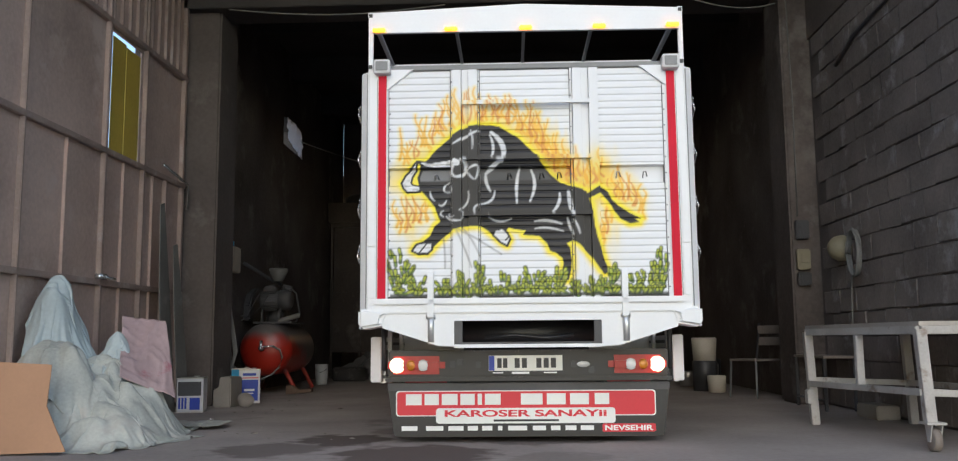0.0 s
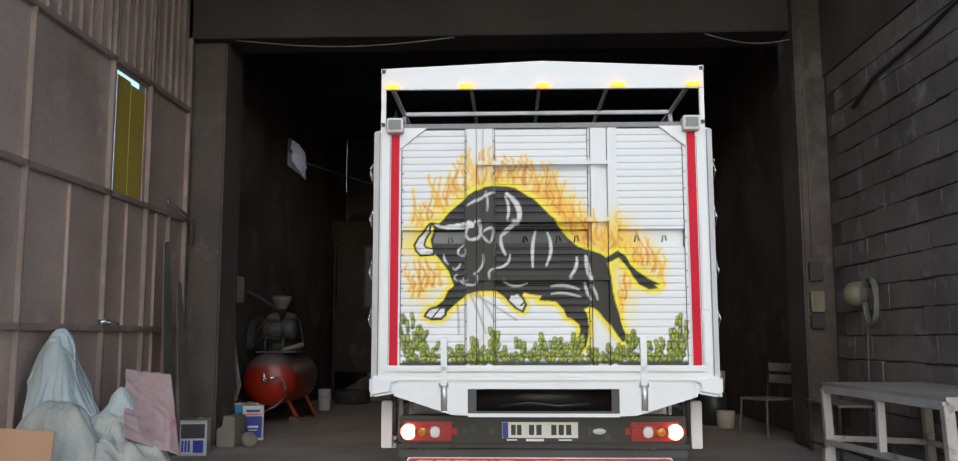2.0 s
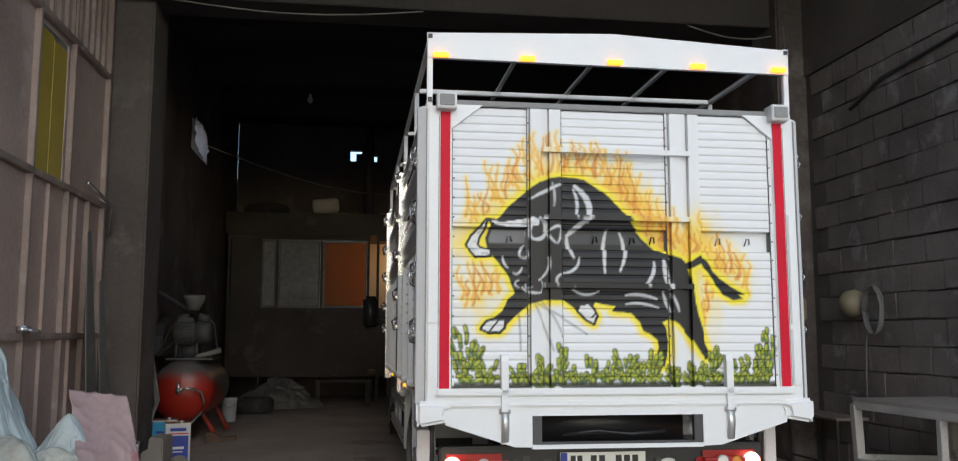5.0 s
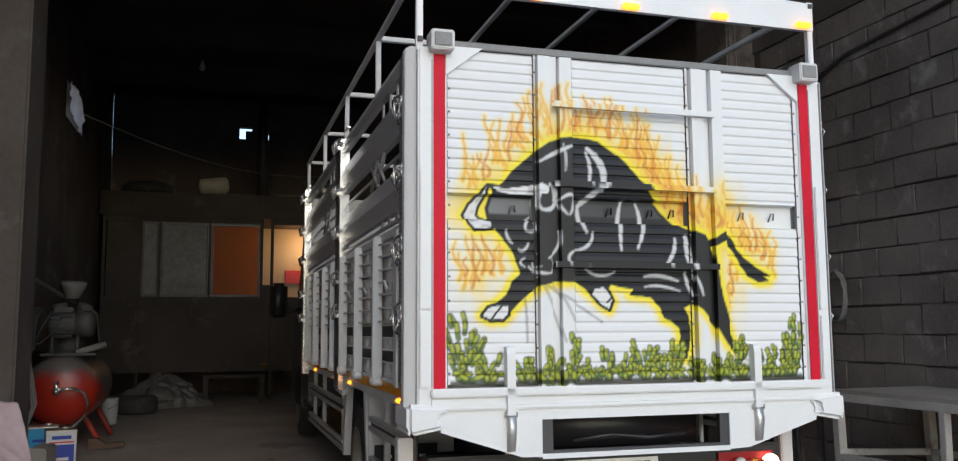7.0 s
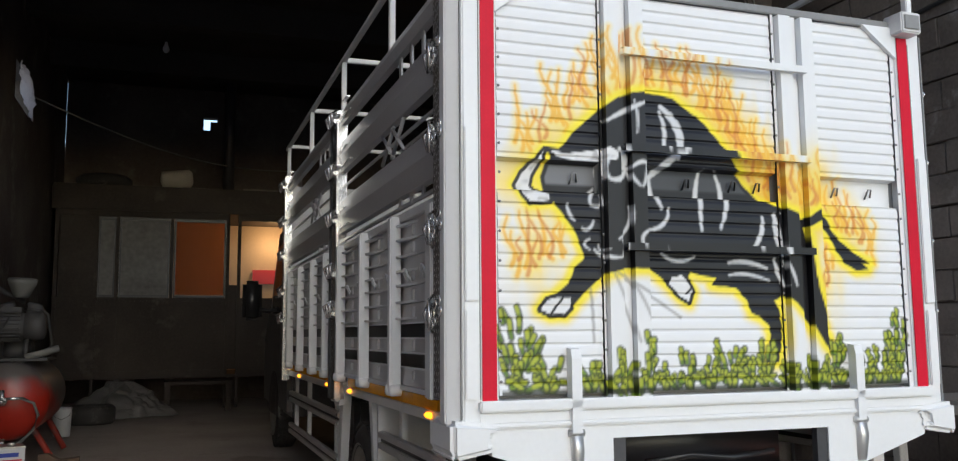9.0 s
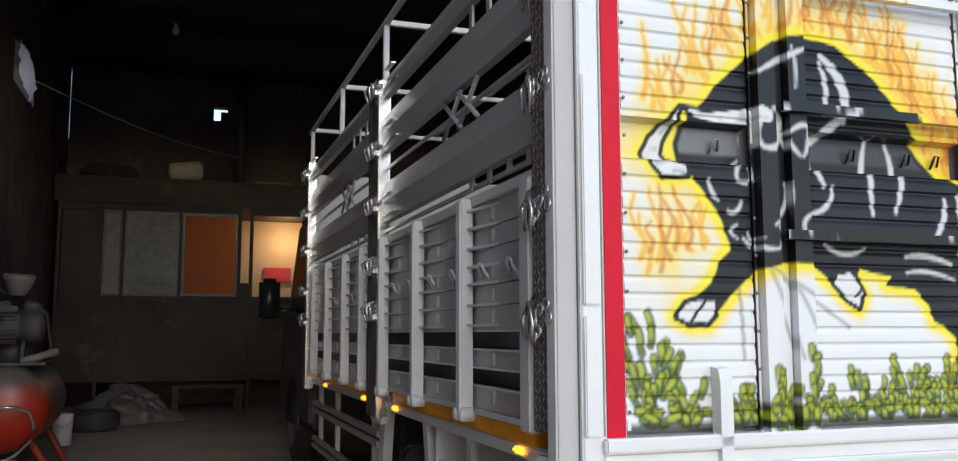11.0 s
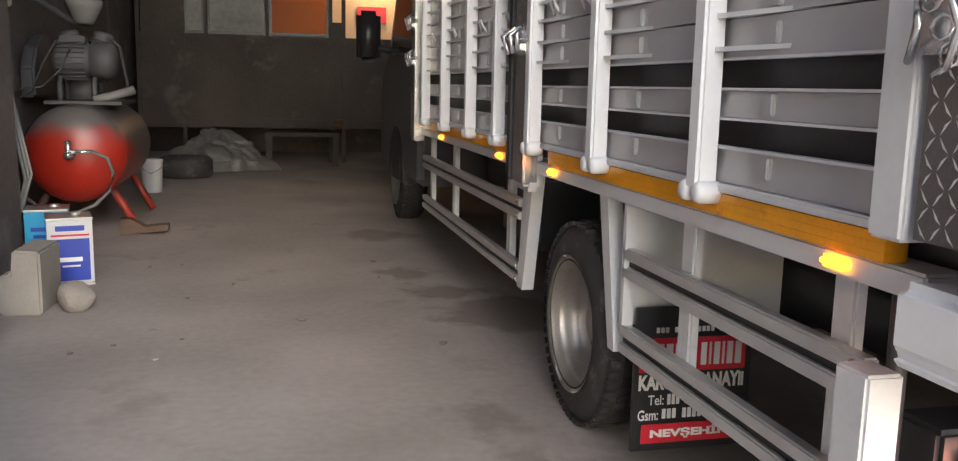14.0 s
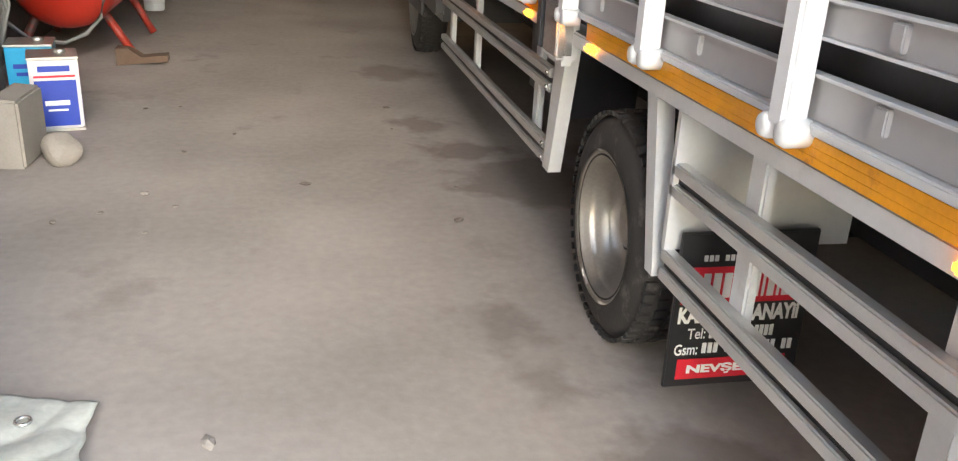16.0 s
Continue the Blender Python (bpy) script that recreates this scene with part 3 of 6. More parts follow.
def mural(X, Z):
    """Colours of the sprayed mural at local places on the tailgate."""
    X, Z = np.asarray(X, float), np.asarray(Z, float)
    col = np.empty(X.shape + (3,))
    col[:] = (0.78, 0.79, 0.80)

    def over(c, k):
        k = np.asarray(k)[..., None]
        col[:] = col * (1 - k) + np.asarray(c) * k

    # a hand-sprayed edge is never quite even
    wx = X + 0.004 * (value_noise(X * 30, Z * 30, 3) - 0.5)
    wz = Z + 0.004 * (value_noise(X * 30, Z * 30, 4) - 0.5)
    form = np.minimum(np.minimum(outline_gap(wx, wz, FORM), outline_gap(wx, wz, FORM_FRONT)), outline_gap(wx, wz, FORM_END))
    pale = np.minimum(*[outline_gap(wx, wz, p) for p in PALE])
    ends = np.minimum(*[outline_gap(wx, wz, p) for p in ENDS])
    d = np.minimum(np.minimum(form, pale), ends)
    # flames: a soft yellow glow that reaches further upwards, ragged at its rim
    up = smooth(Z, 1.5, 1.85)
    n1 = value_noise(X * 15, Z * 4.0, 1) * 0.6 + value_noise(X * 33, Z * 8, 2) * 0.4
    rear = smooth(X, -0.25, 0.15) * smooth(Z, 1.55, 1.75)
    reach = 0.05 + up * (0.03 + 0.12 * np.clip(n1 - 0.1, 0, 1)) + rear * (0.05 + 0.10 * n1)
    over((0.86, 0.66, 0.10), (1 - smooth(d, reach * 0.15, reach * 1.25)) * 0.85)
    over((0.86, 0.50, 0.05), (1 - smooth(d, 0.01, 0.02 + reach * 0.95)) * rear * 0.75)
    side = (np.exp(-((X + 0.77) / 0.11) ** 2 - ((Z - 1.50) / 0.15) ** 2) + np.exp(-((X - 0.55) / 0.07) ** 2 - ((Z - 1.40) / 0.24) ** 2)
            + np.exp(-((X - 0.70) / 0.10) ** 2 - ((Z - 1.63) / 0.12) ** 2) + np.exp(-((X - 0.48) / 0.08) ** 2 - ((Z - 1.83) / 0.15) ** 2))
    over((0.86, 0.66, 0.11), np.clip(side, 0, 1) * (0.35 + 0.65 * smooth(n1, 0.25, 0.65)) * 0.8)
    # single licks: thin S-shaped tongues that stand in the glow, in orange and brown-red
    rng = random.Random(17)
    lick, hot = np.full(X.shape, 9.0), np.full(X.shape, 9.0)
    roots = []
    for (ax, az), (bx_, bz), count in (((-0.88, 1.88), (-0.66, 2.00), 11), ((-0.70, 2.00), (-0.45, 2.16), 15), ((-0.45, 2.15), (-0.10, 2.19), 18), ((-0.12, 2.18), (0.10, 2.02), 17),
                                       ((0.02, 2.06), (0.22, 1.84), 17), ((0.12, 1.92), (0.30, 1.78), 12), ((0.28, 1.76), (0.54, 1.74), 14), ((0.58, 1.66), (0.80, 1.50), 14), ((0.47, 1.22), (0.58, 1.55), 12),
                                       ((-0.90, 1.42), (-0.66, 1.52), 14)):
        for i in range(count):
            u = (i + rng.random()) / count
            roots.append((ax + (bx_ - ax) * u, az + (bz - az) * u + rng.uniform(-0.02, 0.07)))
    for x, z in roots:
        tall, lean, bend = rng.uniform(0.08, 0.24), rng.uniform(-0.04, 0.015), rng.uniform(0.008, 0.024) * rng.choice((-1, 1))
        wave = rng.uniform(4.2, 6.8)
        q = [(x + lean * t + bend * math.sin(wave * t), z + tall * t) for t in (0, 0.12, 0.25, 0.37, 0.5, 0.62, 0.75, 0.87, 1)]
        near = (np.abs(X - x) < 0.09) & (Z > z - 0.05) & (Z < z + tall + 0.05)
        if not near.any():
            continue
        px, pz = X[near], Z[near]
        one = np.full(px.shape, 9.0)
        for k in range(8):
            one = np.minimum(one, capsule(px, pz, q[k], q[k + 1], 0.0058 * (1 - k / 8.8)))
        if rng.random() < 0.28:
            hot[near] = np.minimum(hot[near], one)
        else:
            lick[near] = np.minimum(lick[near], one)
    glow = np.minimum(lick, hot)
    over((0.87, 0.68, 0.13), (1 - smooth(glow, 0.0, 0.028)) * 0.55)
    over((0.84, 0.45, 0.04), (1 - smooth(lick, -0.003, 0.009)) * 0.85)
    over((0.66, 0.22, 0.05), (1 - smooth(hot, -0.003, 0.008)) * 0.75)
    over((0.90, 0.76, 0.03), (1 - smooth(d, 0.012, 0.042)) * 0.9)
    # thin grey threads sprayed below it
    threads = curve_gap(X, Z, THREADS[:4])
    over((0.22, 0.21, 0.20), (1 - smooth(threads, -0.001, 0.009)) * 0.6)
    # the dark form itself
    shade = value_noise(X * 8, Z * 8, 6)
    dark = np.array((0.010, 0.010, 0.012)) * (0.7 + 0.9 * shade[..., None])
    k = (1 - smooth(form, -0.002, 0.006))[..., None]
    col[:] = col * (1 - k) + dark * k
    # greyer tone of the dark form in the pressed-in band, and the plain pale pieces with dark rims
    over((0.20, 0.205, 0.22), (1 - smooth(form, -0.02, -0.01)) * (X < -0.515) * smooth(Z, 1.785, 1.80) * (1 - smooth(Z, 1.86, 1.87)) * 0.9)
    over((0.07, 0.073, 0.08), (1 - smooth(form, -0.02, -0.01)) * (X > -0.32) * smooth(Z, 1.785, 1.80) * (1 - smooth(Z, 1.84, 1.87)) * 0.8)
    rim = np.minimum(pale, ends)
    over((0.012, 0.012, 0.012), 1 - smooth(rim, 0.008, 0.014))
    over((0.74, 0.74, 0.74), 1 - smooth(rim, -0.006, -0.001))
    over((0.35, 0.35, 0.35), (1 - smooth(pale, -0.012, -0.004)) * smooth(value_noise(X * 26, Z * 40, 12), 0.55, 0.8) * 0.7)
    split = np.minimum(capsule(X, Z, (-0.735, 1.295), (-0.685, 1.355), 0.003), capsule(X, Z, (-0.15, 1.375), (-0.125, 1.40), 0.003))
    over((0.02, 0.02, 0.02), 1 - smooth(split, 0.0, 0.004))
    strokes = np.minimum(np.minimum(curve_gap(X, Z, STROKES), curve_gap(X, Z, STROKES_FINE)), np.minimum(curve_gap(X, Z, STROKES_FACE), curve_gap(X, Z, THREADS[4:])))
    over((0.66, 0.67, 0.68), (1 - smooth(strokes, -0.007, 0.004)) * 0.95)
    # airbrushed shrubs: fans of fat leaves, each dark below and yellow-green above
    rng = random.Random(29)
    leaves = []
    for cx, tall, half, count in SHRUBS:
        tall *= 0.82 if tall < 30 else 0.95
        for i in range(round(count * 1.2)):
            u = rng.uniform(-1, 1)
            v = (0.12 + 0.80 * (i + rng.random()) / count) * (1 - 0.45 * u * u)
            tip = (cx + half * 1.15 * u * (0.3 + 0.9 * v), 101 + tall * v)
            slope = math.atan2((tip[0] - cx) * 1.2, tip[1] - 99) + rng.uniform(-0.25, 0.25)
            leaves.append((tip[0], tip[1], slope, rng.uniform(3.2, 5.6) * (0.75 + tall / 90), rng.random()))
    for x in range(-90, 92, 3):
        if -66 < x < -63 or 61 < x < 66:
            continue
        leaves.append((x + rng.uniform(-1, 1), 103.5 + rng.uniform(0, 2.5), rng.uniform(-1.6, 1.6), rng.uniform(4, 6), rng.random()))
    leaves.sort(key=lambda e: -e[1])
    for tx, tz, slope, size, tone in leaves:
        tx, tz, size = tx / 100, tz / 100, size / 100
        fx, fz = tx - size * math.sin(slope), tz - size * math.cos(slope)
        near = (np.abs(X - tx) < 0.10) & (np.abs(Z - tz) < 0.10)
        if not near.any():
            continue
        px, pz = X[near], Z[near]
        fat = 0.0075 + 0.004 * tone
        leaf = capsule(px, pz, (fx, fz), (tx, tz), fat)
        part_col = col[near]
        for c, gap, e0, e1, kk in (((0.030, 0.045, 0.012), leaf, 0.001, 0.009, 0.85), ((0.10 + 0.08 * tone, 0.19 + 0.10 * tone, 0.015), leaf, -0.006, 0.001, 0.9),
                                   ((0.42 + 0.1 * tone, 0.46 + 0.08 * tone, 0.05), capsule(px, pz, ((fx + tx) / 2 - 0.003, (fz + tz) / 2 + 0.002), (tx - 0.002, tz), 0.006), -0.004, 0.007, 0.8)):
            w = ((1 - smooth(gap, e0, e1)) * kk)[..., None]
            part_col = part_col * (1 - w) + np.asarray(c) * w
        col[near] = part_col
    zz = Z - 1.005
    over((0.015, 0.02, 0.012), (1 - smooth(np.abs(zz), 0.006, 0.016)) * (np.abs(X) < 0.93) * 0.85)
    return col


def painted(name, verts, faces, parent, label=""):
    me = bpy.data.meshes.new(name)
    me.from_pydata(verts, [], faces)
    at = me.color_attributes.new("paint", "FLOAT_COLOR", "POINT")
    co = np.array(verts)
    rgba = np.ones((len(co), 4))
    rgba[:, :3] = mural(co[:, 0], co[:, 2])
    at.data.foreach_set("color", rgba.ravel())
    me.materials.append(MURAL)
    ob = new(name, me)
    ob.parent = parent
    return tagged(ob, label)


def sheet(x0, x1, profile, step=0.0045):
    """A sheet over x, with a profile of (y, z) rows; rims turned in."""
    n = max(2, round((x1 - x0) / step))
    verts = [(x0 + (x1 - x0) * i / n, y, z) for y, z in profile for i in range(n + 1)]
    faces = [(r * (n + 1) + i, r * (n + 1) + i + 1, (r + 1) * (n + 1) + i + 1, (r + 1) * (n + 1) + i) for r in range(len(profile) - 1) for i in range(n)]
    return verts, faces


def ribbed(z0, z1, hollow):
    """Soft rolled ribs, with a pressed-in band between two heights."""
    rows, z, pitch = [], z0, 0.0475
    while z < z1 - 0.005:
        for dz, y in ((0.0, 0.0), (0.008, 0.0), (0.016, 0.0005), (0.024, 0.001), (0.031, 0.003), (0.036, 0.0055), (0.041, 0.0055), (0.045, 0.002)):
            zz = z + dz
            if zz < z1:
                rows.append((0.045 if hollow[0] < zz < hollow[1] else y, zz))
        z += pitch
    return rows + [(0.0, z1)]


# backing coloured grey instead of white, to draw shadow lines between the strips
gate = part("tailgate", box(N(), -0.96, 0.96, 0.05, 0.075, 0.97, 2.57), GREYSTRIP, truck, "white ribbed tailgate with a sprayed mural")
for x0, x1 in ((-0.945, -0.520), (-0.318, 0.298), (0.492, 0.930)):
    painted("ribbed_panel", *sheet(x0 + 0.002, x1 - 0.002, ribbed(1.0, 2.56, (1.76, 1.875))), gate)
for x0, x1 in ((-0.520, -0.505), (-0.445, -0.395), (-0.333, -0.318), (0.298, 0.318), (0.377, 0.43), (-0.96, -0.945), (0.93, 0.96)):
    painted("flat_strip", *sheet(x0 + 0.003, x1 - 0.003, [(-0.004, 0.985 + i * 0.0066) for i in range(241)]), gate)
for x0, x1 in ((-0.505, -0.445), (-0.395, -0.333), (0.318, 0.377), (0.43, 0.492)):
    n = 241
    x = (x0, x0, x1, x1)
    cols = [(x[0], 0.02)] + [(x0 + (x1 - x0) * i / 8, -0.036) for i in range(9)] + [(x[3], 0.02)]
    verts = [(cx, cy, 0.985 + i * 0.00655) for i in range(n) for cx, cy in cols]
    k = len(cols)
    faces = [(r * k + i, r * k + i + 1, (r + 1) * k + i + 1, (r + 1) * k + i) for r in range(n - 1) for i in range(k - 1)]
    painted("upright", verts, faces, gate)
for z in (2.32, 1.935, 1.55):
    cols = [(0.014, -0.035), (0.014, -0.06), (-0.014, -0.06), (-0.014, -0.035)]
    n = 146
    verts = [(-0.435 + i * 0.006, cy, z + cz) for cz, cy in cols for i in range(n)]
    faces = [(r * n + i, r * n + i + 1, (r + 1) * n + i + 1, (r + 1) * n + i) for r in range(3) for i in range(n - 1)]
    painted("locking_bar", verts, faces, gate)
for x in (-0.62, -0.12, 0.10, 0.22, 0.62, 0.80):
    b = N()
    tube(b, [(x - 0.012, 0.04, 1.795), (x - 0.008, 0.02, 1.835), (x + 0.008, 0.02, 1.835), (x + 0.018, 0.04, 1.805)], 0.004)
    part("hook", b, GREYSTRIP if abs(x) > 0.5 else BLACK, gate)
rivet = N()
lathe(rivet, (0, 0, 0), (0, -1, 0), [(0, 0.006), (0.003, 0.005), (0.004, 0.002)], 6)
rivet_mesh = mesh_of("rivet", rivet, GREYSTRIP)
for x in (-0.937, -0.512, -0.325, 0.305, 0.485, 0.94):
    for i in range(14):
        ob = new("rivet", rivet_mesh)
        ob.parent, ob.location = gate, (x, -0.004, 1.05 + i * 0.11)
for s in (-1, 1):
    b = N()
    prism(b, [(s * 0.955, 2.43), (s * 0.955, 2.57), (s * 0.776, 2.57)], "y", -0.02, 0.03)
    part("gusset", b, WHITE, gate)
    b = N()
    box(b, s * 0.9875 - 0.0275, s * 0.9875 + 0.0275, -0.024, -0.019, 0.965, 2.525)
    part("red_tape", b, RED, truck, "red reflective tape")
    b = N()
    prism(b, [(s * 0.955, 0.06), (s * 0.955, -0.018), (s * 1.085, -0.018), (s * 1.14, 0.03), (s * 1.14, 0.095), (s * 1.06, 0.095)], "z", 0.90, 2.56)
    bmesh.ops.bevel(b, geom=b.edges[:], offset=0.006, segments=2, affect="EDGES")
    col = part("corner_post", b, WHITE, truck)
    b = N()
    box(b, s * 1.055 - 0.025, s * 1.055 + 0.025, -0.03, -0.016, 0.99, 1.31, 0.004)
    box(b, s * 1.055 - 0.025, s * 1.055 + 0.025, -0.03, -0.016, 1.34, 1.98, 0.004)
    part("hinge_strip", b, WHITE, col)
    b = N()
    box(b, s * 1.092 - 0.003, s * 1.092 + 0.003, -0.0215, -0.012, 0.92, 2.54)
    box(b, s * 1.022 - 0.002, s * 1.022 + 0.002, -0.0205, -0.015, 0.99, 2.5)
    part("seam", b, GREYSTRIP, col)
    b = N()
    box(b, s * 0.985 - 0.055, s * 0.985 + 0.055, -0.09, 0.02, 2.53, 2.625, 0.006)
    lamp_box = part("work_lamp", b, WHITE_DIRTY, truck)
    b = N()
    box(b, s * 0.985 - 0.042, s * 0.985 + 0.042, -0.096, -0.088, 2.545, 2.61, 0.003)
    part("lamp_lens", b, GREYSTRIP, lamp_box)
    b = N()
    box(b, s * 1.075 - 0.016, s * 1.075 + 0.016, 0.005, 0.04, 2.56, 2.99, 0.004)
    box(b, s * 1.075 - 0.018, s * 1.075 + 0.018, 0.0, 0.008, 2.96, 2.992)
    part("roof_post", b, WHITE, truck)
    for z in (2.97, 2.60):
        b = N()
        box(b, s * 1.075 - 0.012, s * 1.075 + 0.012, -0.006, 0.002, z - 0.012, z + 0.012)
        part("end_cap", b, BLACK, truck)
b = N()
box(b, -1.0, 1.0, -0.012, 0.05, 2.565, 2.60, 0.004)
part("top_rail", b, GREYSTRIP, truck)
b = N()
prism(b, [(-1.09, 2.845), (1.09, 2.835), (1.09, 2.985), (0.0, 3.035), (-1.09, 2.99)], "y", 0.0, 0.03)
part("header_board", b, WHITE, truck)
for x in (-1.015, -0.513, 0.007, 0.515, 1.02):
    b = N()
    box(b, x - 0.045, x + 0.045, -0.03, 0.0, 2.845, 2.872, 0.006)
    part("marker_lamp", b, AMBER, truck, "lit amber marker lamp")
# sill, apron, step and arms
for z0, z1, y0, m in ((0.945, 0.985, -0.045, WHITE), (0.90, 0.945, -0.025, WHITE), (0.885, 0.905, -0.035, WHITE)):
    b = N()
    box(b, -1.03, 1.03, y0, 0.08, z0, z1, 0.006)
    part("sill", b, m, truck)
b = N()
for q in ([(-1.0, 0.89), (-0.98, 0.79), (-0.60, 0.668), (-0.50, 0.665), (-0.50, 0.89)], [(0.48, 0.89), (0.48, 0.66), (0.59, 0.665), (0.98, 0.785), (1.0, 0.89)],
          [(-0.50, 0.89), (-0.50, 0.834), (0.48, 0.834), (0.48, 0.89)], [(-0.50, 0.678), (-0.50, 0.655), (0.48, 0.655), (0.48, 0.678)]):
    prism(b, q, "y", -0.02, 0.03)
part("apron", b, WHITE, truck)
b = N()
box(b, -0.50, -0.445, -0.012, 0.02, 0.678, 0.834)
box(b, 0.43, 0.48, -0.012, 0.02, 0.678, 0.834)
box(b, -0.445, 0.43, -0.012, 0.02, 0.678, 0.692)
part("slot_frame", b, DARKSTEEL, truck)
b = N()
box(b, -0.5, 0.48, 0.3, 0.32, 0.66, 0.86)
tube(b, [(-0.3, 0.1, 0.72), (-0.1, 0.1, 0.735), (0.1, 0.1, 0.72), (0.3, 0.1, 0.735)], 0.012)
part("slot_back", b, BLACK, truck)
for s in (-1, 1):
    b = N()
    prism(b, [(s * 1.14, 0.92), (s * 0.955, 0.905), (s * 0.93, 0.885), (s * 0.98, 0.86), (s * 0.985, 0.835), (s * 0.955, 0.81), (s * 1.125, 0.78), (s * 1.14, 0.80)], "y", -0.05, 0.24)
    bmesh.ops.bevel(b, geom=b.edges[:], offset=0.02, segments=3, affect="EDGES")
    part("corner_box", b, WHITE, truck)
    x = -0.655 if s < 0 else 0.638
    b = N()
    prism(b, [(-0.045, 0.86), (-0.045, 1.13), (-0.035, 1.165), (0.0, 1.17), (0.0, 0.86)], "x", x - 0.02, x + 0.02)
    part("lift_arm", b, WHITE, truck)
    b = N()
    prism(b, [(-0.035, 0.87), (-0.05, 0.80), (-0.03, 0.70), (0.0, 0.68), (0.0, 0.87)], "x", x - 0.018, x + 0.022)
    rod(b, (x - 0.03, -0.03, 0.86), (x + 0.03, -0.03, 0.86), 0.014)
    part("arm_link", b, ALUMINIUM, truck)
# beam with lamps, plate and flap
b = N()
box(b, -0.98, 0.96, 0.28, 0.40, 0.455, 0.64, 0.01)
box(b, -1.0, 0.98, 0.26, 0.42, 0.425, 0.455, 0.006)
part("rear_beam", b, BLACK, truck)
for s in (-1, 1):
    cx = -0.782 if s < 0 else 0.745
    b = N()
    box(b, cx - 0.20, cx + 0.20, 0.225, 0.31, 0.475, 0.60, 0.04)
    cluster = part("tail_lamp", b, TAILRED, truck, "red tail lamp cluster with the outer lamp lit")
    for dx, r, m, nm in ((0.13, 0.052, TAIL, "lit_bulb"), (0.035, 0.035, AMBER_OFF, "indicator"), (-0.05, 0.04, CLEAR, "reverse_lens")):
        b = N()
        lathe(b, (cx + s * dx, 0.24, 0.537), (0, -1, 0), [(0, r), (0.012, r), (0.018, r * 0.7)], 20)
        part(nm, b, m, cluster)
    b = N()
    box(b, cx + s * 0.29 - 0.037, cx + s * 0.29 + 0.037, 0.31, 0.40, 0.42, 0.735, 0.006)
    part("side_guard_end", b, WHITE_DIRTY, truck)
    b = N()
    rod(b, (cx + s * 0.24, 0.35, 0.5), (cx + s * 0.24, 0.35, 0.88), 0.018)
    part("bracket", b, DARKSTEEL, truck)
b = N()
box(b, -0.29, 0.24, 0.262, 0.278, 0.468, 0.605, 0.004)
plate = part("number_plate", b, BLACK, truck, "white number plate in a black frame")
b = N()
box(b, -0.28, 0.23, 0.258, 0.263, 0.495, 0.60)
part("plate_face", b, PLATE, plate)
b = N()
box(b, -0.278, -0.24, 0.255, 0.2585, 0.497, 0.598)
part("blue_band", b, SIGNBLUE, plate)
for x0, x1 in ((-0.22, -0.19), (-0.18, -0.15), (-0.10, -0.065), (-0.05, -0.015), (0.05, 0.085), (0.10, 0.135), (0.15, 0.185)):
    part("plate_mark", box(N(), x0, x1, 0.2555, 0.2585, 0.515, 0.582), BLACK, plate)
b = N()
box(b, -0.12, 0.0, 0.255, 0.2585, 0.474, 0.489)
box(b, -0.25, -0.18, 0.255, 0.2585, 0.478, 0.486)
box(b, 0.10, 0.19, 0.255, 0.2585, 0.478, 0.486)
part("frame_print", b, SIGNWHITE, plate)
b = N()
lathe(b, (0.375, 0.28, 0.537), (0, -1, 0), [(0, 0.045), (0.004, 0.045)], 24)
for v in b.verts:
    v.co.z = 0.537 + (v.co.z - 0.537) * 0.45
part("badge", b, SIGNWHITE, truck, "small pale oval badge")
for x, z in ((-0.53, 0.545), (-0.48, 0.56), (-0.35, 0.54), (0.31, 0.54), (0.43, 0.50)):
    part("beam_fitting", box(N(), x - 0.02, x + 0.02, 0.265, 0.285, z - 0.025, z + 0.02, 0.004), DARKSTEEL, truck)
b = N()
box(b, -0.99, 0.97, 0.31, 0.33, 0.36, 0.415, 0.006)
flap = part("rear_flap", b, DARKSTEEL, truck, "black rear flap printed with a red and white sign")
b = N()
prism(b, [(-0.985, 0.37), (-0.945, 0.055), (-0.90, 0.045), (0.90, 0.045), (0.925, 0.06), (0.965, 0.37)], "y", 0.318, 0.332)
part("flap_sheet", b, BLACK, flap)


def rounded(bm, x0, x1, z0, z1, y0, y1, r=0.02):
    pts = []
    for cx, cz, a in ((x1 - r, z1 - r, 0), (x0 + r, z1 - r, 90), (x0 + r, z0 + r, 180), (x1 - r, z0 + r, 270)):
        pts += [(cx + r * math.cos(radians(a + i * 30)), cz + r * math.sin(radians(a + i * 30))) for i in range(4)]
    return prism(bm, pts, "y", y0, y1)


part("sign_border", rounded(N(), -0.93, 0.87, 0.185, 0.36, 0.3150, 0.3178), SIGNWHITE, flap)
part("sign_field", rounded(N(), -0.922, 0.862, 0.192, 0.353, 0.3125, 0.3152), SIGNRED, flap)
part("sign_strip", rounded(N(), -0.65, 0.59, 0.135, 0.24, 0.3095, 0.3127), SIGNWHITE, flap)
for x0, x1 in ((-0.86, -0.75), (-0.73, -0.63), (-0.61, -0.50), (-0.48, -0.38), (-0.36, -0.33), (-0.31, -0.20), (-0.06, 0.09), (0.12, 0.25), (0.28, 0.41), (0.45, 0.55)):
    part("sign_bar", box(N(), x0, x1, 0.3095, 0.3127, 0.262, 0.338), SIGNWHITE, flap)
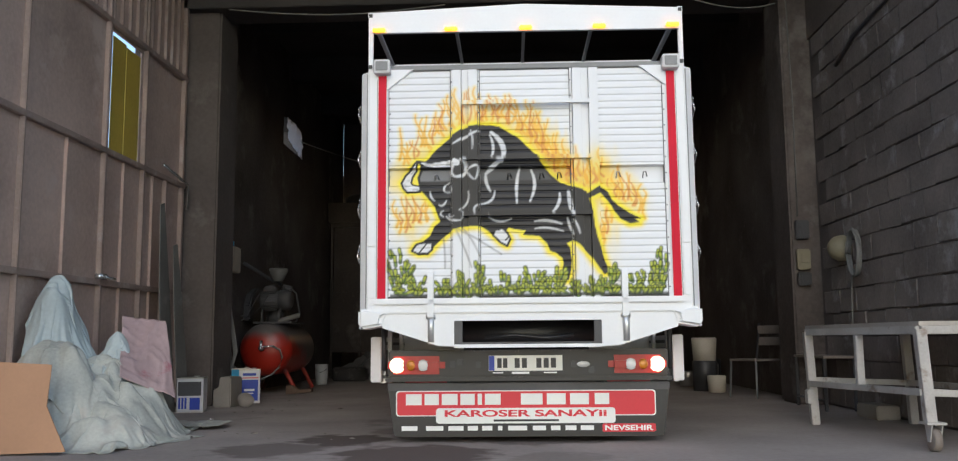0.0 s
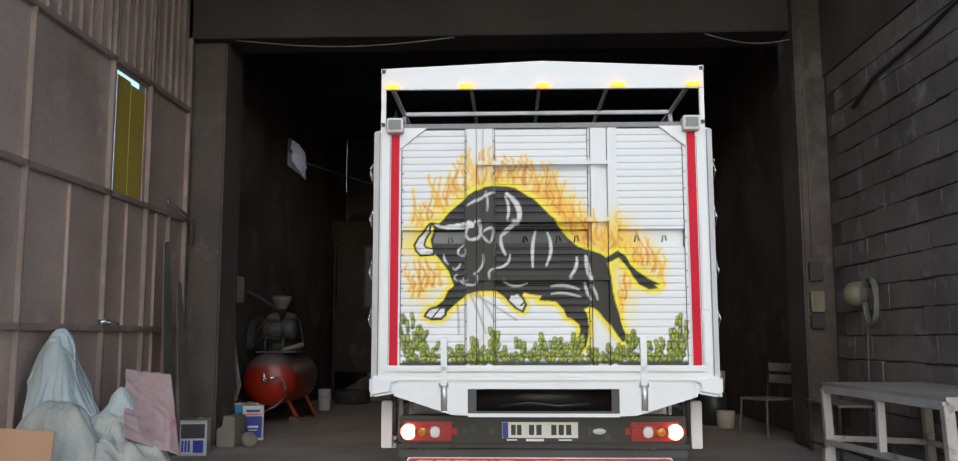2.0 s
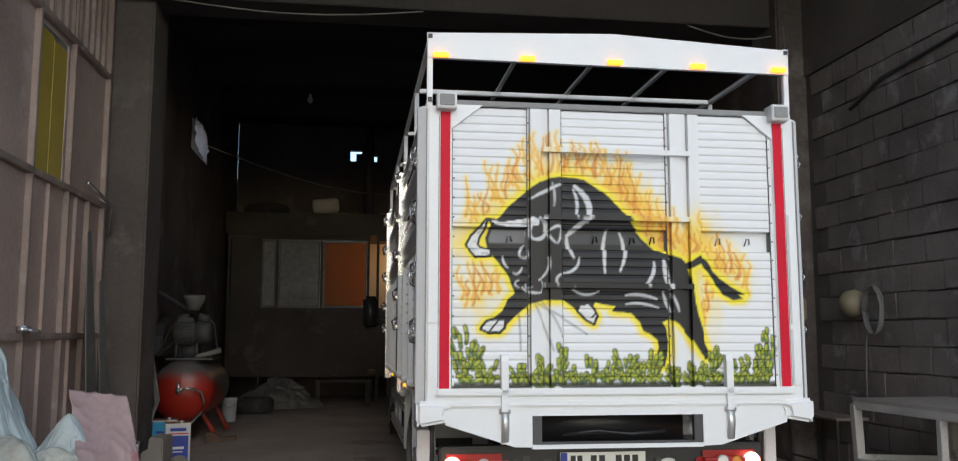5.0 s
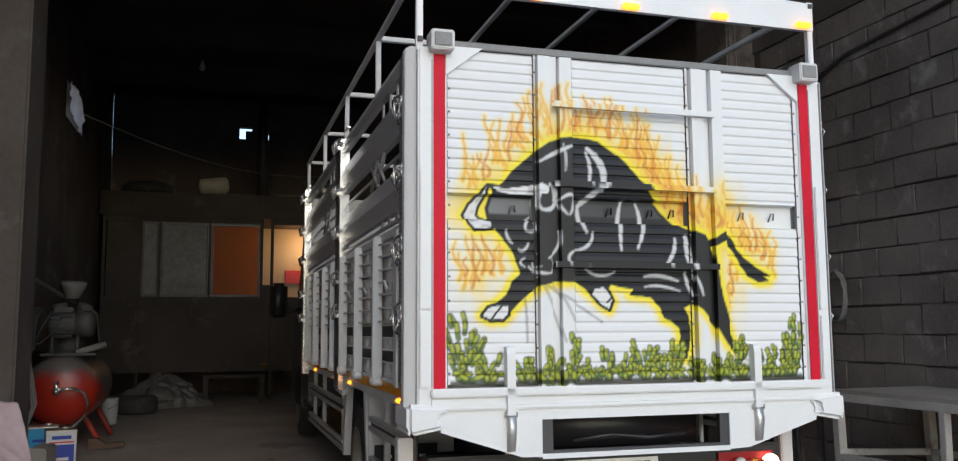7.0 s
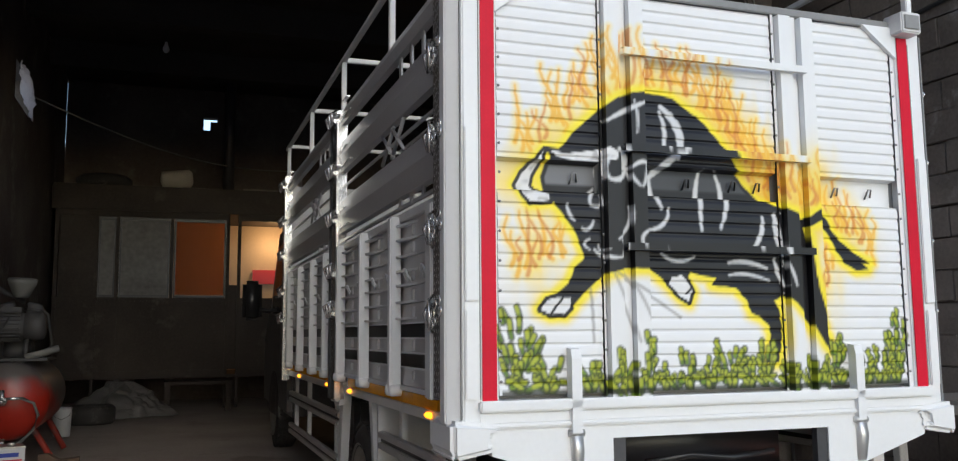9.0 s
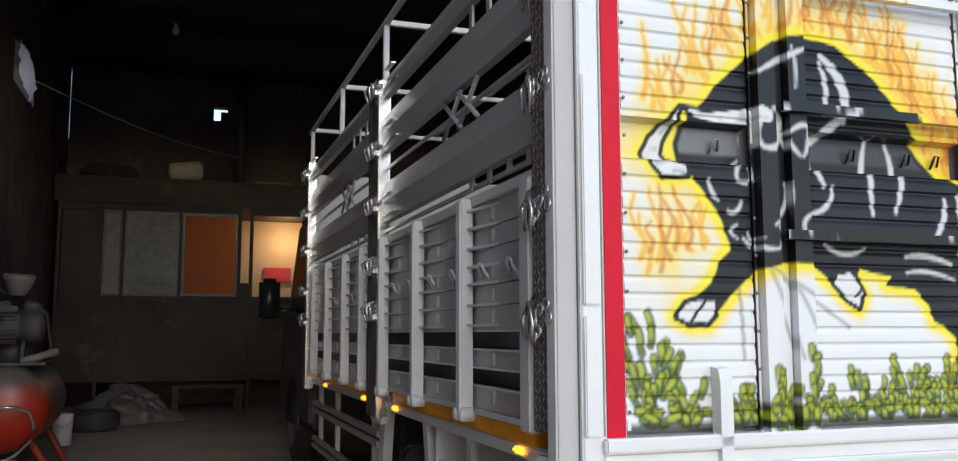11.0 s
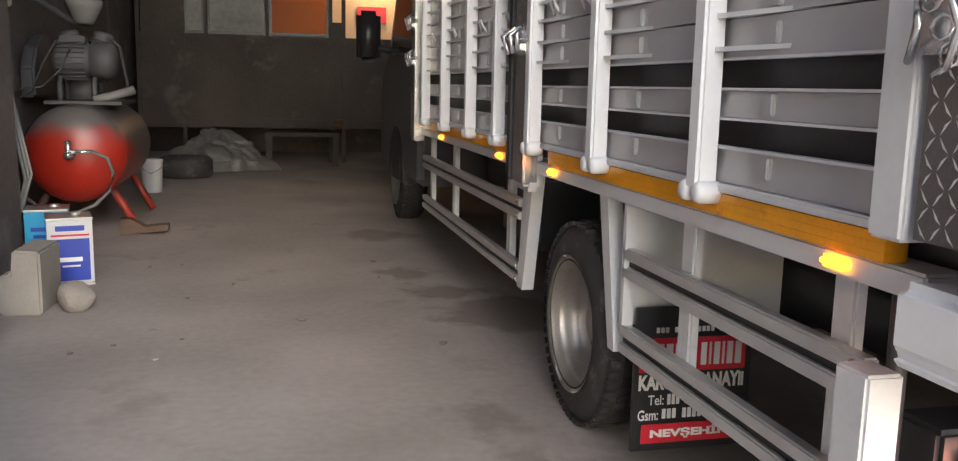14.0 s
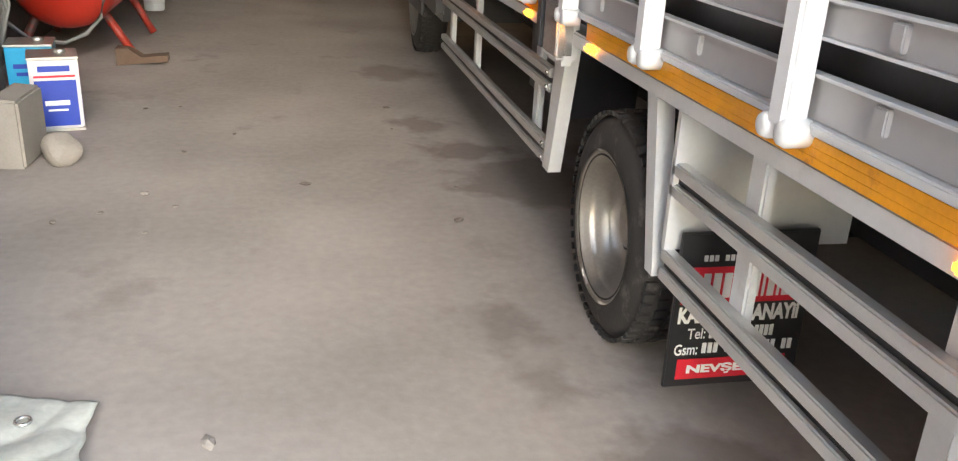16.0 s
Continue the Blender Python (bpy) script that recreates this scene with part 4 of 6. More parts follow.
lettering("sign_words", "KAROSER SANAYii", 0.047, 1.12, flap, SIGNRED, (-0.03, 0.3085, 0.204))
b = N()
box(b, -0.25, 0.2, 0.307, 0.3097, 0.148, 0.162)
part("web_bar", b, BLACK, flap)
for x0, x1 in ((-0.89, -0.78), (-0.72, -0.60), (-0.565, -0.46), (-0.43, -0.36), (-0.33, -0.26), (-0.22, -0.19), (-0.15, -0.02), (0.02, 0.11), (0.145, 0.21), (0.245, 0.32), (0.35, 0.44)):
    part("number_bar", box(N(), x0, x1, 0.315, 0.3185, 0.087, 0.118), SIGNWHITE, flap)
part("town_field", rounded(N(), 0.50, 0.865, 0.075, 0.13, 0.3150, 0.3180, 0.01), SIGNRED, flap)
lettering("town_words", "NEVSEHIR", 0.036, 0.33, flap, SIGNWHITE, (0.682, 0.3142, 0.1025))


# ---- truck sides: s = -1 faces the camera's way in, s = 1 the far side ----
def bx(bm, s, x0, x1, *rest):
    a, c = sorted((s * x0, s * x1))
    return box(bm, a, c, *rest)


LENGTH = 5.35
for s in (-1, 1):
    # checker-plate edge and its chains
    b = N()
    bx(b, s, 1.10, 1.128, 0.095, 0.215, 0.985, 2.56)
    edge = part("checker_edge", b, CHECKER, truck, "worn checker plate strip")
    if s < 0:
        b = N()
        for i in range(60):
            for k in range(4):
                y, z = 0.105 + k * 0.028, 1.0 + i * 0.026
                d = 0.012 if (i + k) % 2 else -0.012
                v = [b.verts.new((-1.128 - e, y + 0.010 + u, z + w)) for e, u, w in ((0, -0.010, -d), (0.002, 0.0, 0.004), (0, 0.010, d), (0.002, 0.0, -0.004))]
                b.faces.new(v)
        tagged(part("tread_pattern", b, ALUMINIUM, edge), kind="stuff")
    b = N()
    bx(b, s, 1.06, 1.135, 0.235, 0.315, 0.975, 1.735, 0.006)
    post = part("end_post", b, WHITE_DIRTY, truck)
    for z in (1.30, 1.62, 1.98, 2.30):
        b = N()
        rg = random.Random(int(z * 100) + s)
        for k in range(7):
            y0 = 0.05 + k * 0.024
            cx, cz = s * (1.145 + 0.012 * rg.random()), z + 0.035 * math.sin(k * 1.3) + rg.uniform(-0.015, 0.015)
            pts = [(cx + 0.004 * math.cos(a), y0 + 0.026 * math.cos(a), cz + 0.018 * math.sin(a)) for a in [2 * math.pi * i / 8 for i in range(9)]]
            tube(b, pts, 0.0042, 5)
        tube(b, [(s * 1.135, 0.20, z + 0.07), (s * 1.165, 0.15, z + 0.05), (s * 1.175, 0.11, z - 0.01), (s * 1.165, 0.14, z - 0.06), (s * 1.14, 0.19, z - 0.07)], 0.006, 7)
        tube(b, [(s * 1.14, 0.24, z + 0.04), (s * 1.17, 0.20, z), (s * 1.14, 0.25, z - 0.05)], 0.006, 7)
        bx(b, s, 1.125, 1.142, 0.17, 0.23, z - 0.04, z + 0.04, 0.005)
        part("chain_latch", b, CHROME, truck, "bright chain with hook latch")
    # latch posts between the gates
    for y0, y1, top in ((2.36, 2.52, 2.62), (2.56, 2.62, 2.6), (5.0, 5.16, 2.66)):
        b = N()
        bx(b, s, 1.06, 1.125, y0, y1, 0.83, top, 0.008)
        lp = part("latch_post", b, CHROME if y1 - y0 > 0.1 else DARKSTEEL, truck, "galvanised post with latches")
        if y1 - y0 > 0.1:
            for z in (0.93 + 0.45, 1.62, 1.95, 2.25, 2.58):
                b = N()
                for dy in (-0.03, 0.03, 0.09):
                    tube(b, [(s * 1.12, y0 + 0.08 + dy, z + 0.05), (s * 1.16, y0 + 0.08 + dy * 1.6, z + 0.02), (s * 1.145, y0 + 0.08 + dy, z - 0.05)], 0.011, 6)
                rod(b, (s * 1.12, y0 - 0.02, z), (s * 1.15, y1 + 0.02, z), 0.012, 8)
                bx(b, s, 1.12, 1.145, y0 + 0.02, y1 - 0.02, z - 0.04, z - 0.015, 0.003)
                part("latch", b, CHROME, lp)
    # lower gates with slats
    for g0, g1, posts in ((0.335, 2.40, (0.955, 1.645, 2.33)), (2.64, 5.02, (2.86, 3.42, 4.08, 4.72))):
        gt = N()
        bx(gt, s, 1.045, 1.085, g0, g1, 1.735, 1.775, 0.005)
        bx(gt, s, 1.045, 1.085, g0, g1, 0.975, 0.995, 0.004)
        side_gate = part("lower_side_gate", gt, WHITE_DIRTY, truck, "white slatted lower side gate")
        for z0, z1 in ((0.995, 1.073), (1.143, 1.204), (1.275, 1.361), (1.362, 1.437), (1.438, 1.569), (1.570, 1.644), (1.645, 1.735)):
            b = N()
            prism(b, [(s * 1.045, z0), (s * 1.066, z0 + 0.002), (s * 1.063, z1 - 0.001), (s * 1.045, z1)], "y", g0, g1)
            part("slat", b, BOARD, side_gate)
        for z in (1.073, 1.138, 1.204, 1.270):
            b = N()
            bx(b, s, 1.048, 1.076, g0, g1, z, z + 0.006)
            part("lip", b, WHITE_DIRTY, side_gate)
        # pressed ledges that run out from each post, flat spacers and wire hooks
        for a, c in zip((g0,) + posts, posts):
            run = (c - a) * 0.5
            for z in (1.289, 1.362, 1.438, 1.503, 1.570, 1.645, 1.712):
                b = N()
                prism(b, [(s * 1.055, c - 0.03), (s * 1.102, c - 0.03), (s * 1.086, c - 0.03 - run * 0.35), (s * 1.055, c - 0.03 - run)], "z", z, z + 0.010)
                part("ledge", b, WHITE_DIRTY, side_gate)
            for z in (1.02, 1.152, 1.30, 1.375, 1.458, 1.585, 1.662):
                b = N()
                bx(b, s, 1.05, 1.076, c - 0.235, c - 0.20, z, z + 0.046, 0.003)
                part("spacer", b, BOARD, side_gate)
            for e in (0.32, 0.78):
                b = N()
                m = a + (c - a) * e
                tube(b, [(s * 1.06, m + 0.035, 1.455), (s * 1.085, m + 0.02, 1.495), (s * 1.09, m - 0.005, 1.513), (s * 1.09, m - 0.03, 1.508), (s * 1.085, m - 0.042, 1.485), (s * 1.06, m - 0.048, 1.452)], 0.0055, 6)
                part("wire_hook", b, WHITE, side_gate)
        for y in posts:
            b = N()
            bx(b, s, 1.075, 1.128, y - 0.029, y + 0.029, 0.975, 1.765, 0.008)
            p = part("gate_post", b, WHITE, side_gate)
            for dy in (-0.03, 0.036):
                b = N()
                lathe(b, (s * 1.075, y + dy, 0.972), (s, 0, 0), [(0, 0.027), (0.045, 0.027), (0.056, 0.021), (0.058, 0.008)], 14)
                part("foot_roller", b, WHITE, p)
    # dark sheet added behind the slats, so their gaps read as deep shade
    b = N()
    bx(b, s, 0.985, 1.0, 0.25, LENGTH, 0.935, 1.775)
    part("gap_shade_sheet", b, DARKSTEEL, truck, "dark sheet added behind the slats to blacken the gaps")
    # upper boards
    for g0, g1 in ((0.23, 2.36), (2.62, 5.0)):
        up = N()
        bx(up, s, 1.06, 1.075, g0, g1, 1.80, 1.815)
        upper = part("upper_side_gate", up, BOARD, truck, "grey upper side gate of three wide boards")
        for z0, z1 in ((1.845, 2.065), (2.225, 2.435), (2.525, 2.64)):
            b = N()
            prism(b, [(s * 1.06, z0), (s * 1.09, z0 + 0.006), (s * 1.10, (z0 + z1) / 2), (s * 1.08, z1 - 0.004), (s * 1.06, z1)], "y", g0, g1)
            part("board", b, BOARD, upper)
            # thin bright strips that stand in for glossy highlights near the post
            b = N()
            for e in (0.0, 0.012):
                bx(b, s, 1.08, 1.104, g1 - 0.30 + e * 10, g1 - 0.02, z0 + 0.03 + e * 9, z0 + 0.036 + e * 9)
            part("highlight_strip", b, CHROME, upper)
        b = N()
        bx(b, s, 1.065, 1.075, g0, g1, 2.135, 2.150)
        part("mid_rail", b, BOARD, upper)
        for y in (0.75, 0.95):
            b = N()
            for d in (-1, 1):
                tube(b, [(s * 1.08, g0 + y - d * 0.12, 2.07), (s * 1.08, g0 + y + d * 0.12, 2.22)], 0.01, 6)
            part("cross_brace", b, BOARD, upper)
        for y in (0.12, 0.3, 0.5, 0.7):
            for z0, z1 in ((1.80, 1.845), (2.435, 2.525)):
                b = N()
                bx(b, s, 1.068, 1.078, g0 + y, g0 + y + 0.035, z0 - 0.004, z1 + 0.004)
                part("gap_bar", b, BOARD, upper)
    # bed rail, wooden strip, marker lamps
    b = N()
    bx(b, s, 0.98, 1.068, 0.25, LENGTH, 0.872, 0.920, 0.006)
    part("bed_rail", b, WHITE_DIRTY, truck)
    for y0, y1 in ((0.34, 2.20), (2.72, 5.0)):
        for k in range(3):
            b = N()
            bx(b, s, 1.03, 1.077, y0, y1, 0.9215 + k * 0.0168, 0.9383 + k * 0.0168, 0.0007)
            part("wood_strip", b, ORANGE, truck, "varnished orange wooden strip")
    for y in (0.47, 2.15, 2.92, 4.3):
        b = N()
        bx(b, s, 1.064, 1.088, y - 0.036, y + 0.036, 0.887, 0.909, 0.007)
        part("marker_lamp", b, AMBER, truck, "lit amber marker lamp")
    b = N()
    bx(b, s, 1.04, 1.115, 2.36, 2.56, 0.80, 0.965, 0.02)
    part("post_bracket", b, WHITE_DIRTY, truck)
    # wheel-arch frame and white splash plate behind the wheel
    b = N()
    prism(b, [(1.665, 0.90), (1.735, 0.90), (1.605, 0.40), (1.555, 0.40)], "x", *sorted((s * 1.0, s * 1.05)))
    part("arch_frame", b, WHITE_DIRTY, truck)
    b = N()
    prism(b, [(2.45, 0.90), (2.58, 0.90), (2.66, 0.36), (2.58, 0.36)], "x", *sorted((s * 1.0, s * 1.05)))
    part("arch_frame", b, WHITE_DIRTY, truck)
    b = N()
    bx(b, s, 0.52, 1.05, 1.50, 1.52, 0.50, 0.90)
    part("splash_plate", b, WHITE_DIRTY, truck)
    b = N()
    bx(b, s, 0.55, 1.04, 1.455, 1.47, 0.08, 0.53, 0.003)
    mud = part("mud_flap", b, BLACK, truck, "black mud flap printed with a red and white sign")
    b = N()
    bx(b, s, 0.58, 1.02, 1.451, 1.4555, 0.33, 0.435)
    part("flap_field", b, SIGNRED, mud)
    for x0, x1 in ((0.60, 0.625), (0.637, 0.66), (0.672, 0.68), (0.692, 0.715), (0.727, 0.735), (0.747, 0.77), (0.81, 0.838), (0.85, 0.876), (0.888, 0.914), (0.926, 0.95)):
        part("flap_bar", bx(N(), s, x0, x1, 1.4475, 1.4515, 0.348, 0.418), SIGNWHITE, mud)
    lettering("flap_words", "KAROSER SANAYii", 0.05, 0.44, mud, SIGNWHITE, (s * 0.80, 1.4525, 0.298), bold=0.05)
    for z0, z1, x0, x1, k in ((0.226, 0.258, 0.70, 0.94, 13), (0.182, 0.212, 0.68, 1.02, 16), (0.452, 0.468, 0.64, 0.96, 17)):
        w = (x1 - x0) / k
        for i in range(k):
            if i % 5 != 3:
                # the flap reads from its own rear side on either side of the truck
                c = x0 + (i + 0.5) * w if s > 0 else 1.60 - (x0 + (i + 0.5) * w)
                part("number_bar", bx(N(), s, c - w * 0.33, c + w * 0.33, 1.4515, 1.4555, z0, z1), SIGNWHITE, mud)
    lettering("flap_words", "Tel:", 0.032, 0.065, mud, SIGNWHITE, (s * 0.80 - 0.145, 1.4525, 0.242), bold=0.015)
    lettering("flap_words", "Gsm:", 0.034, 0.085, mud, SIGNWHITE, (s * 0.80 - 0.175, 1.4525, 0.195), bold=0.02)
    b = N()
    bx(b, s, 0.60, 1.0, 1.4512, 1.4555, 0.105, 0.165)
    part("flap_town_field", b, SIGNRED, mud)
    lettering("flap_town_words", "NEVŞEHİR", 0.04, 0.33, mud, SIGNWHITE, (s * 0.80, 1.4490, 0.137), bold=0.05)
    mud.location, mud.scale = (s * 0.20, 0, 0.032), (0.79, 1, 1)
    # side guards: two grooved aluminium rails on flat posts
    for y0, y1, ups, z_hi, z_lo in ((0.40, 1.52, (0.52, 1.17), 0.735, 0.50), (2.66, 5.1, (2.95, 4.2, 4.95), 0.735, 0.46)):
        for z in (z_hi, z_lo):
            b = N()
            bx(b, s, 1.015, 1.05, y0, y1, z - 0.035, z, 0.005)
            bx(b, s, 1.015, 1.05, y0, y1, z - 0.09, z - 0.055, 0.005)
            rail = part("side_guard_rail", b, ALUMINIUM, truck, "grooved aluminium side guard rail")
            b = N()
            bx(b, s, 1.015, 1.035, y0 + 0.002, y1 - 0.002, z - 0.056, z - 0.034)
            part("black_insert", b, BLACK, rail)
            for dz in (0.018, 0.073):
                b = N()
                lathe(b, (s * 1.048, y0 + 0.03, z - dz), (s, 0, 0), [(0, 0.011), (0.006, 0.010), (0.009, 0.005)], 12)
                part("bolt", b, CHROME, rail)
        for y in ups:
            b = N()
            bx(b, s, 0.985, 1.014, y - 0.035, y + 0.035, z_lo - 0.09, 0.90, 0.006)
            part("side_guard_post", b, WHITE_DIRTY, truck)
    # top rail of the roof frame
    b = N()
    bx(b, s, 1.055, 1.085, 0.03, LENGTH, 2.955, 2.985, 0.004)
    part("roof_rail", b, WHITE_DIRTY, truck)
    for y in (1.15, 2.45, 3.8, 5.2):
        b = N()
        bx(b, s, 1.055, 1.085, y - 0.018, y + 0.018, 2.60, 2.955, 0.004)
        part("roof_upright", b, WHITE_DIRTY, truck)
for y in (1.15, 2.45, 3.8, 5.2):
    b = N()
    box(b, -1.055, 1.055, y - 0.018, y + 0.018, 2.955, 2.985, 0.004)
    part("roof_bow", b, WHITE_DIRTY, truck)
for x in (-0.5, 0.0, 0.5):
    b = N()
    box(b, x - 0.012, x + 0.012, 0.04, LENGTH, 2.985, 3.005)
    part("roof_batten", b, WHITE_DIRTY, truck)
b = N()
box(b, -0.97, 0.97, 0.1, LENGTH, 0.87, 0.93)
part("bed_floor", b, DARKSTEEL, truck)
b = N()
box(b, -1.08, 1.08, LENGTH, LENGTH + 0.04, 0.9, 2.62, 0.01)
part("front_wall", b, BOARD, truck)
b = N()
for x in (-0.42, 0.38):
    box(b, x - 0.04, x + 0.04, 0.42, 7.0, 0.50, 0.72)
for y in (1.0, 2.8, 4.4):
    box(b, -0.42, 0.42, y, y + 0.08, 0.55, 0.70)
rod(b, (-0.8, 1.975, 0.378), (0.8, 1.975, 0.378), 0.06, 12)
rod(b, (-0.75, 6.75, 0.435), (0.75, 6.75, 0.435), 0.05, 12)
part("chassis", b, BLACK, truck)
part("fuel_tank", box(N(), 0.3, 0.9, 3.0, 4.2, 0.4, 0.8, 0.05), DARKSTEEL, truck)
part("battery_box", box(N(), -0.85, -0.5, 3.1, 3.7, 0.42, 0.8, 0.04), DARKSTEEL, truck)


def wheel(x, y, z, s, r, w):
    """Tyre with tread blocks round a dished steel rim; s: the side it faces."""
    b = N()
    prof = [(0, r * 0.62), (0, r * 0.80), (0.012, r * 0.90), (0.035, r * 0.975), (0.05, r), (w - 0.05, r), (w - 0.03, r * 0.97), (w - 0.008, r * 0.88), (w, r * 0.72), (w - 0.01, r * 0.62)]
    lathe(b, (x, y, z), (-s, 0, 0), prof, 56, (False, True))
    tyre = part("wheel", b, RUBBER, truck, "worn road wheel with a silver steel rim")
    b = N()
    for i in range(56):
        a = 2 * math.pi * i / 56
        for k, u in enumerate((0.03, 0.075, 0.12, 0.165)):
            q = Matrix.Translation((x - s * u, y, z)) @ Matrix.Rotation(a + (k % 2) * 0.05, 4, "X") @ Matrix.Translation((0, 0, r * (0.998 if 0 < k < 3 else 0.985)))
            v = [b.verts.new(q @ Vector((dx, dy, dz))) for dz in (-0.006, 0.007) for dx, dy in ((-0.017, -0.012), (0.017, -0.012), (0.017, 0.012), (-0.017, 0.012))]
            for f in ((4, 5, 6, 7), (0, 1, 5, 4), (1, 2, 6, 5), (2, 3, 7, 6), (3, 0, 4, 7)):
                b.faces.new([v[j] for j in f])
    part("tread", b, RUBBER, tyre)
    b = N()
    lathe(b, (x + s * 0.004, y, z), (-s, 0, 0), [(0, r * 0.66), (-0.004, r * 0.68), (0.004, r * 0.64), (0.010, r * 0.625), (0.028, r * 0.615), (0.034, r * 0.585), (0.040, r * 0.585), (0.060, r * 0.57), (0.066, r * 0.545), (0.10, r * 0.53), (0.135, r * 0.51), (0.142, r * 0.46), (0.125, r * 0.36), (0.125, r * 0.24), (0.09, r * 0.20), (0.08, r * 0.12), (0.078, 0.001)], 40, (False, True))
    part("rim", b, RIM, tyre, "silver dished steel rim")
    for i in range(6):
        b = N()
        a = 2 * math.pi * i / 6
        lathe(b, (x - s * 0.125, y + r * 0.29 * math.cos(a), z + r * 0.29 * math.sin(a)), (s, 0, 0), [(0, 0.014), (0.02, 0.012)], 6)
        part("wheel_nut", b, DARKSTEEL, tyre)


for s in (-1, 1):
    wheel(s * 1.045, 1.975, 0.378, s, 0.36, 0.23)
    wheel(s * 1.0, 6.75, 0.435, s, 0.385, 0.23)
# cab
b = N()
prism(b, [(5.6, 0.45), (5.6, 2.25), (5.75, 2.35), (6.5, 2.33), (7.25, 1.55), (7.75, 1.3), (7.85, 1.0), (7.85, 0.45)], "x", -1.0, 1.0)
bmesh.ops.bevel(b, geom=b.edges[:], offset=0.05, segments=2, affect="EDGES")
cab = part("cab", b, CABPAINT, truck, "dark grey cab of the truck")
for s in (-1, 1):
    b = N()
    prism(b, [(5.75, 1.45), (5.75, 2.15), (6.5, 2.15), (7.0, 1.55), (6.95, 1.45)], "x", *sorted((s * 1.0, s * 1.008)))
    part("side_window", b, DARKGLASS, cab)
    b = N()
    pts = [(6.75 + 0.45 * math.cos(radians(a)), 0.40 + 0.45 * math.sin(radians(a))) for a in range(0, 181, 15)]
    prism(b, pts, "x", *sorted((s * 0.985, s * 1.006)))
    part("wheel_arch", b, BLACK, cab)
    b = N()
    bx(b, s, 1.16, 1.36, 6.55, 6.66, 1.38, 1.80, 0.04)
    tube(b, [(s * 1.0, 6.6, 1.5), (s * 1.1, 6.6, 1.48), (s * 1.18, 6.6, 1.5)], 0.025)
    part("wing_mirror", b, BLACK, cab, "black wing mirror")


# ---- things along the left wall ----
def fold(t):
    """A round ridge between two sharp valleys."""
    x = abs((t % 1) * 2 - 1)
    return math.sqrt(max(0.0, 1 - (1 - x) ** 2) + 0.01) - 0.66


def crumple(v, amount, freq, seed):
    """Stiff canvas: long bent folds with round backs and sharp creases, large and small, and folds that run downhill from the peak."""
    rnd = random.Random(round(seed * 1000))
    p = Vector((v.x * freq + seed, v.y * freq, v.z * freq * 0.7))
    w = Vector((noise.noise(p * 0.6 + Vector((3, 1, 9))), noise.noise(p * 0.6 + Vector((8, 5, 2))), noise.noise(p * 0.6 + Vector((1, 7, 4)))))
    fine = Vector((noise.noise(p * 1.7), noise.noise(p * 1.7 + Vector((4, 4, 4))), 0))
    h, gain = 0.0, 1.0
    for k in range(4):
        way = Vector((rnd.uniform(-1, 1), rnd.uniform(-1, 1), rnd.uniform(-1, 1))).normalized()
        t = (p + w * 0.8 + fine * 0.25).dot(way) * 0.62 * 1.55 ** k + rnd.random()
        # folds die out here and there, as they do in cloth
        h += gain * fold(t) * (0.35 + 0.65 * float(smooth(noise.noise(p * 0.8 + Vector((k * 7.0, 2, seed))), -0.25, 0.25)))
        gain *= 0.66
    a, r = math.atan2(v.y, v.x), math.hypot(v.x, v.y)
    t = (a + 0.7 * w.x + 0.3 * fine.x + r * 0.5) * 5 / (2 * math.pi) + rnd.random()
    h += 0.8 * fold(t) * min(1, r * 4)
    return amount * (h + 0.7 * noise.noise(p * 0.4) + 0.04 * noise.noise(p * 7))


def cloth_heap(name, mat, label, centre, radii, height, seed, power=1.4, amount=0.09, freq=3.2, n=96, lean=(0, 0), category="tarpaulin"):
    """A crumpled sheet thrown into a mound; its hem lies unevenly on what is below."""
    b = N()
    grid = []
    for j in range(n + 1):
        row = []
        for i in range(n):
            a, r = 2 * math.pi * i / n, max(0.012, j / n)
            wob = 1 + 0.3 * noise.noise(Vector((math.cos(a) * 1.9 + seed, math.sin(a) * 1.9, seed)))
            x, y = math.cos(a) * r * radii[0] * wob, math.sin(a) * r * radii[1] * wob
            k = max(0.0, 1 - r ** power)
            v = Vector((x + lean[0] * k, y + lean[1] * k, height * k))
            d = crumple(v, amount, freq, seed) * min(1, (1 - r) * 4 + 0.3)
            v += Vector((x * 1.2, y * 1.2, 0.25 + height * k * 0.6)).normalized() * d
            v.z = max(v.z, 0.004 + 0.012 * (1 + noise.noise(Vector((x * 9, y * 9, seed)))))
            row.append(b.verts.new(v))
        grid.append(row)
    for j in range(n):
        for i in range(n):
            b.faces.new((grid[j][i], grid[j][(i + 1) % n], grid[j + 1][(i + 1) % n], grid[j + 1][i]))
    b.faces.new(grid[0])
    for f in b.faces:
        f.smooth = True
    return single(name, b, mat, label, category, centre)


# what lies under the tarpaulins: middle, radii, base, height, steepness
MOUND = ((-3.04, 6.93, 0.60, 0.78, 0.0, 0.50, 2.2), (-3.42, 6.96, 0.23, 0.30, 0.36, 0.76, 2.8), (-3.18, 6.52, 0.36, 0.32, 0.16, 0.50, 2.6),
         (-2.93, 6.98, 0.16, 0.20, 0.20, 0.44, 3.0), (-2.76, 6.52, 0.36, 0.44, 0.0, 0.22, 2.0))


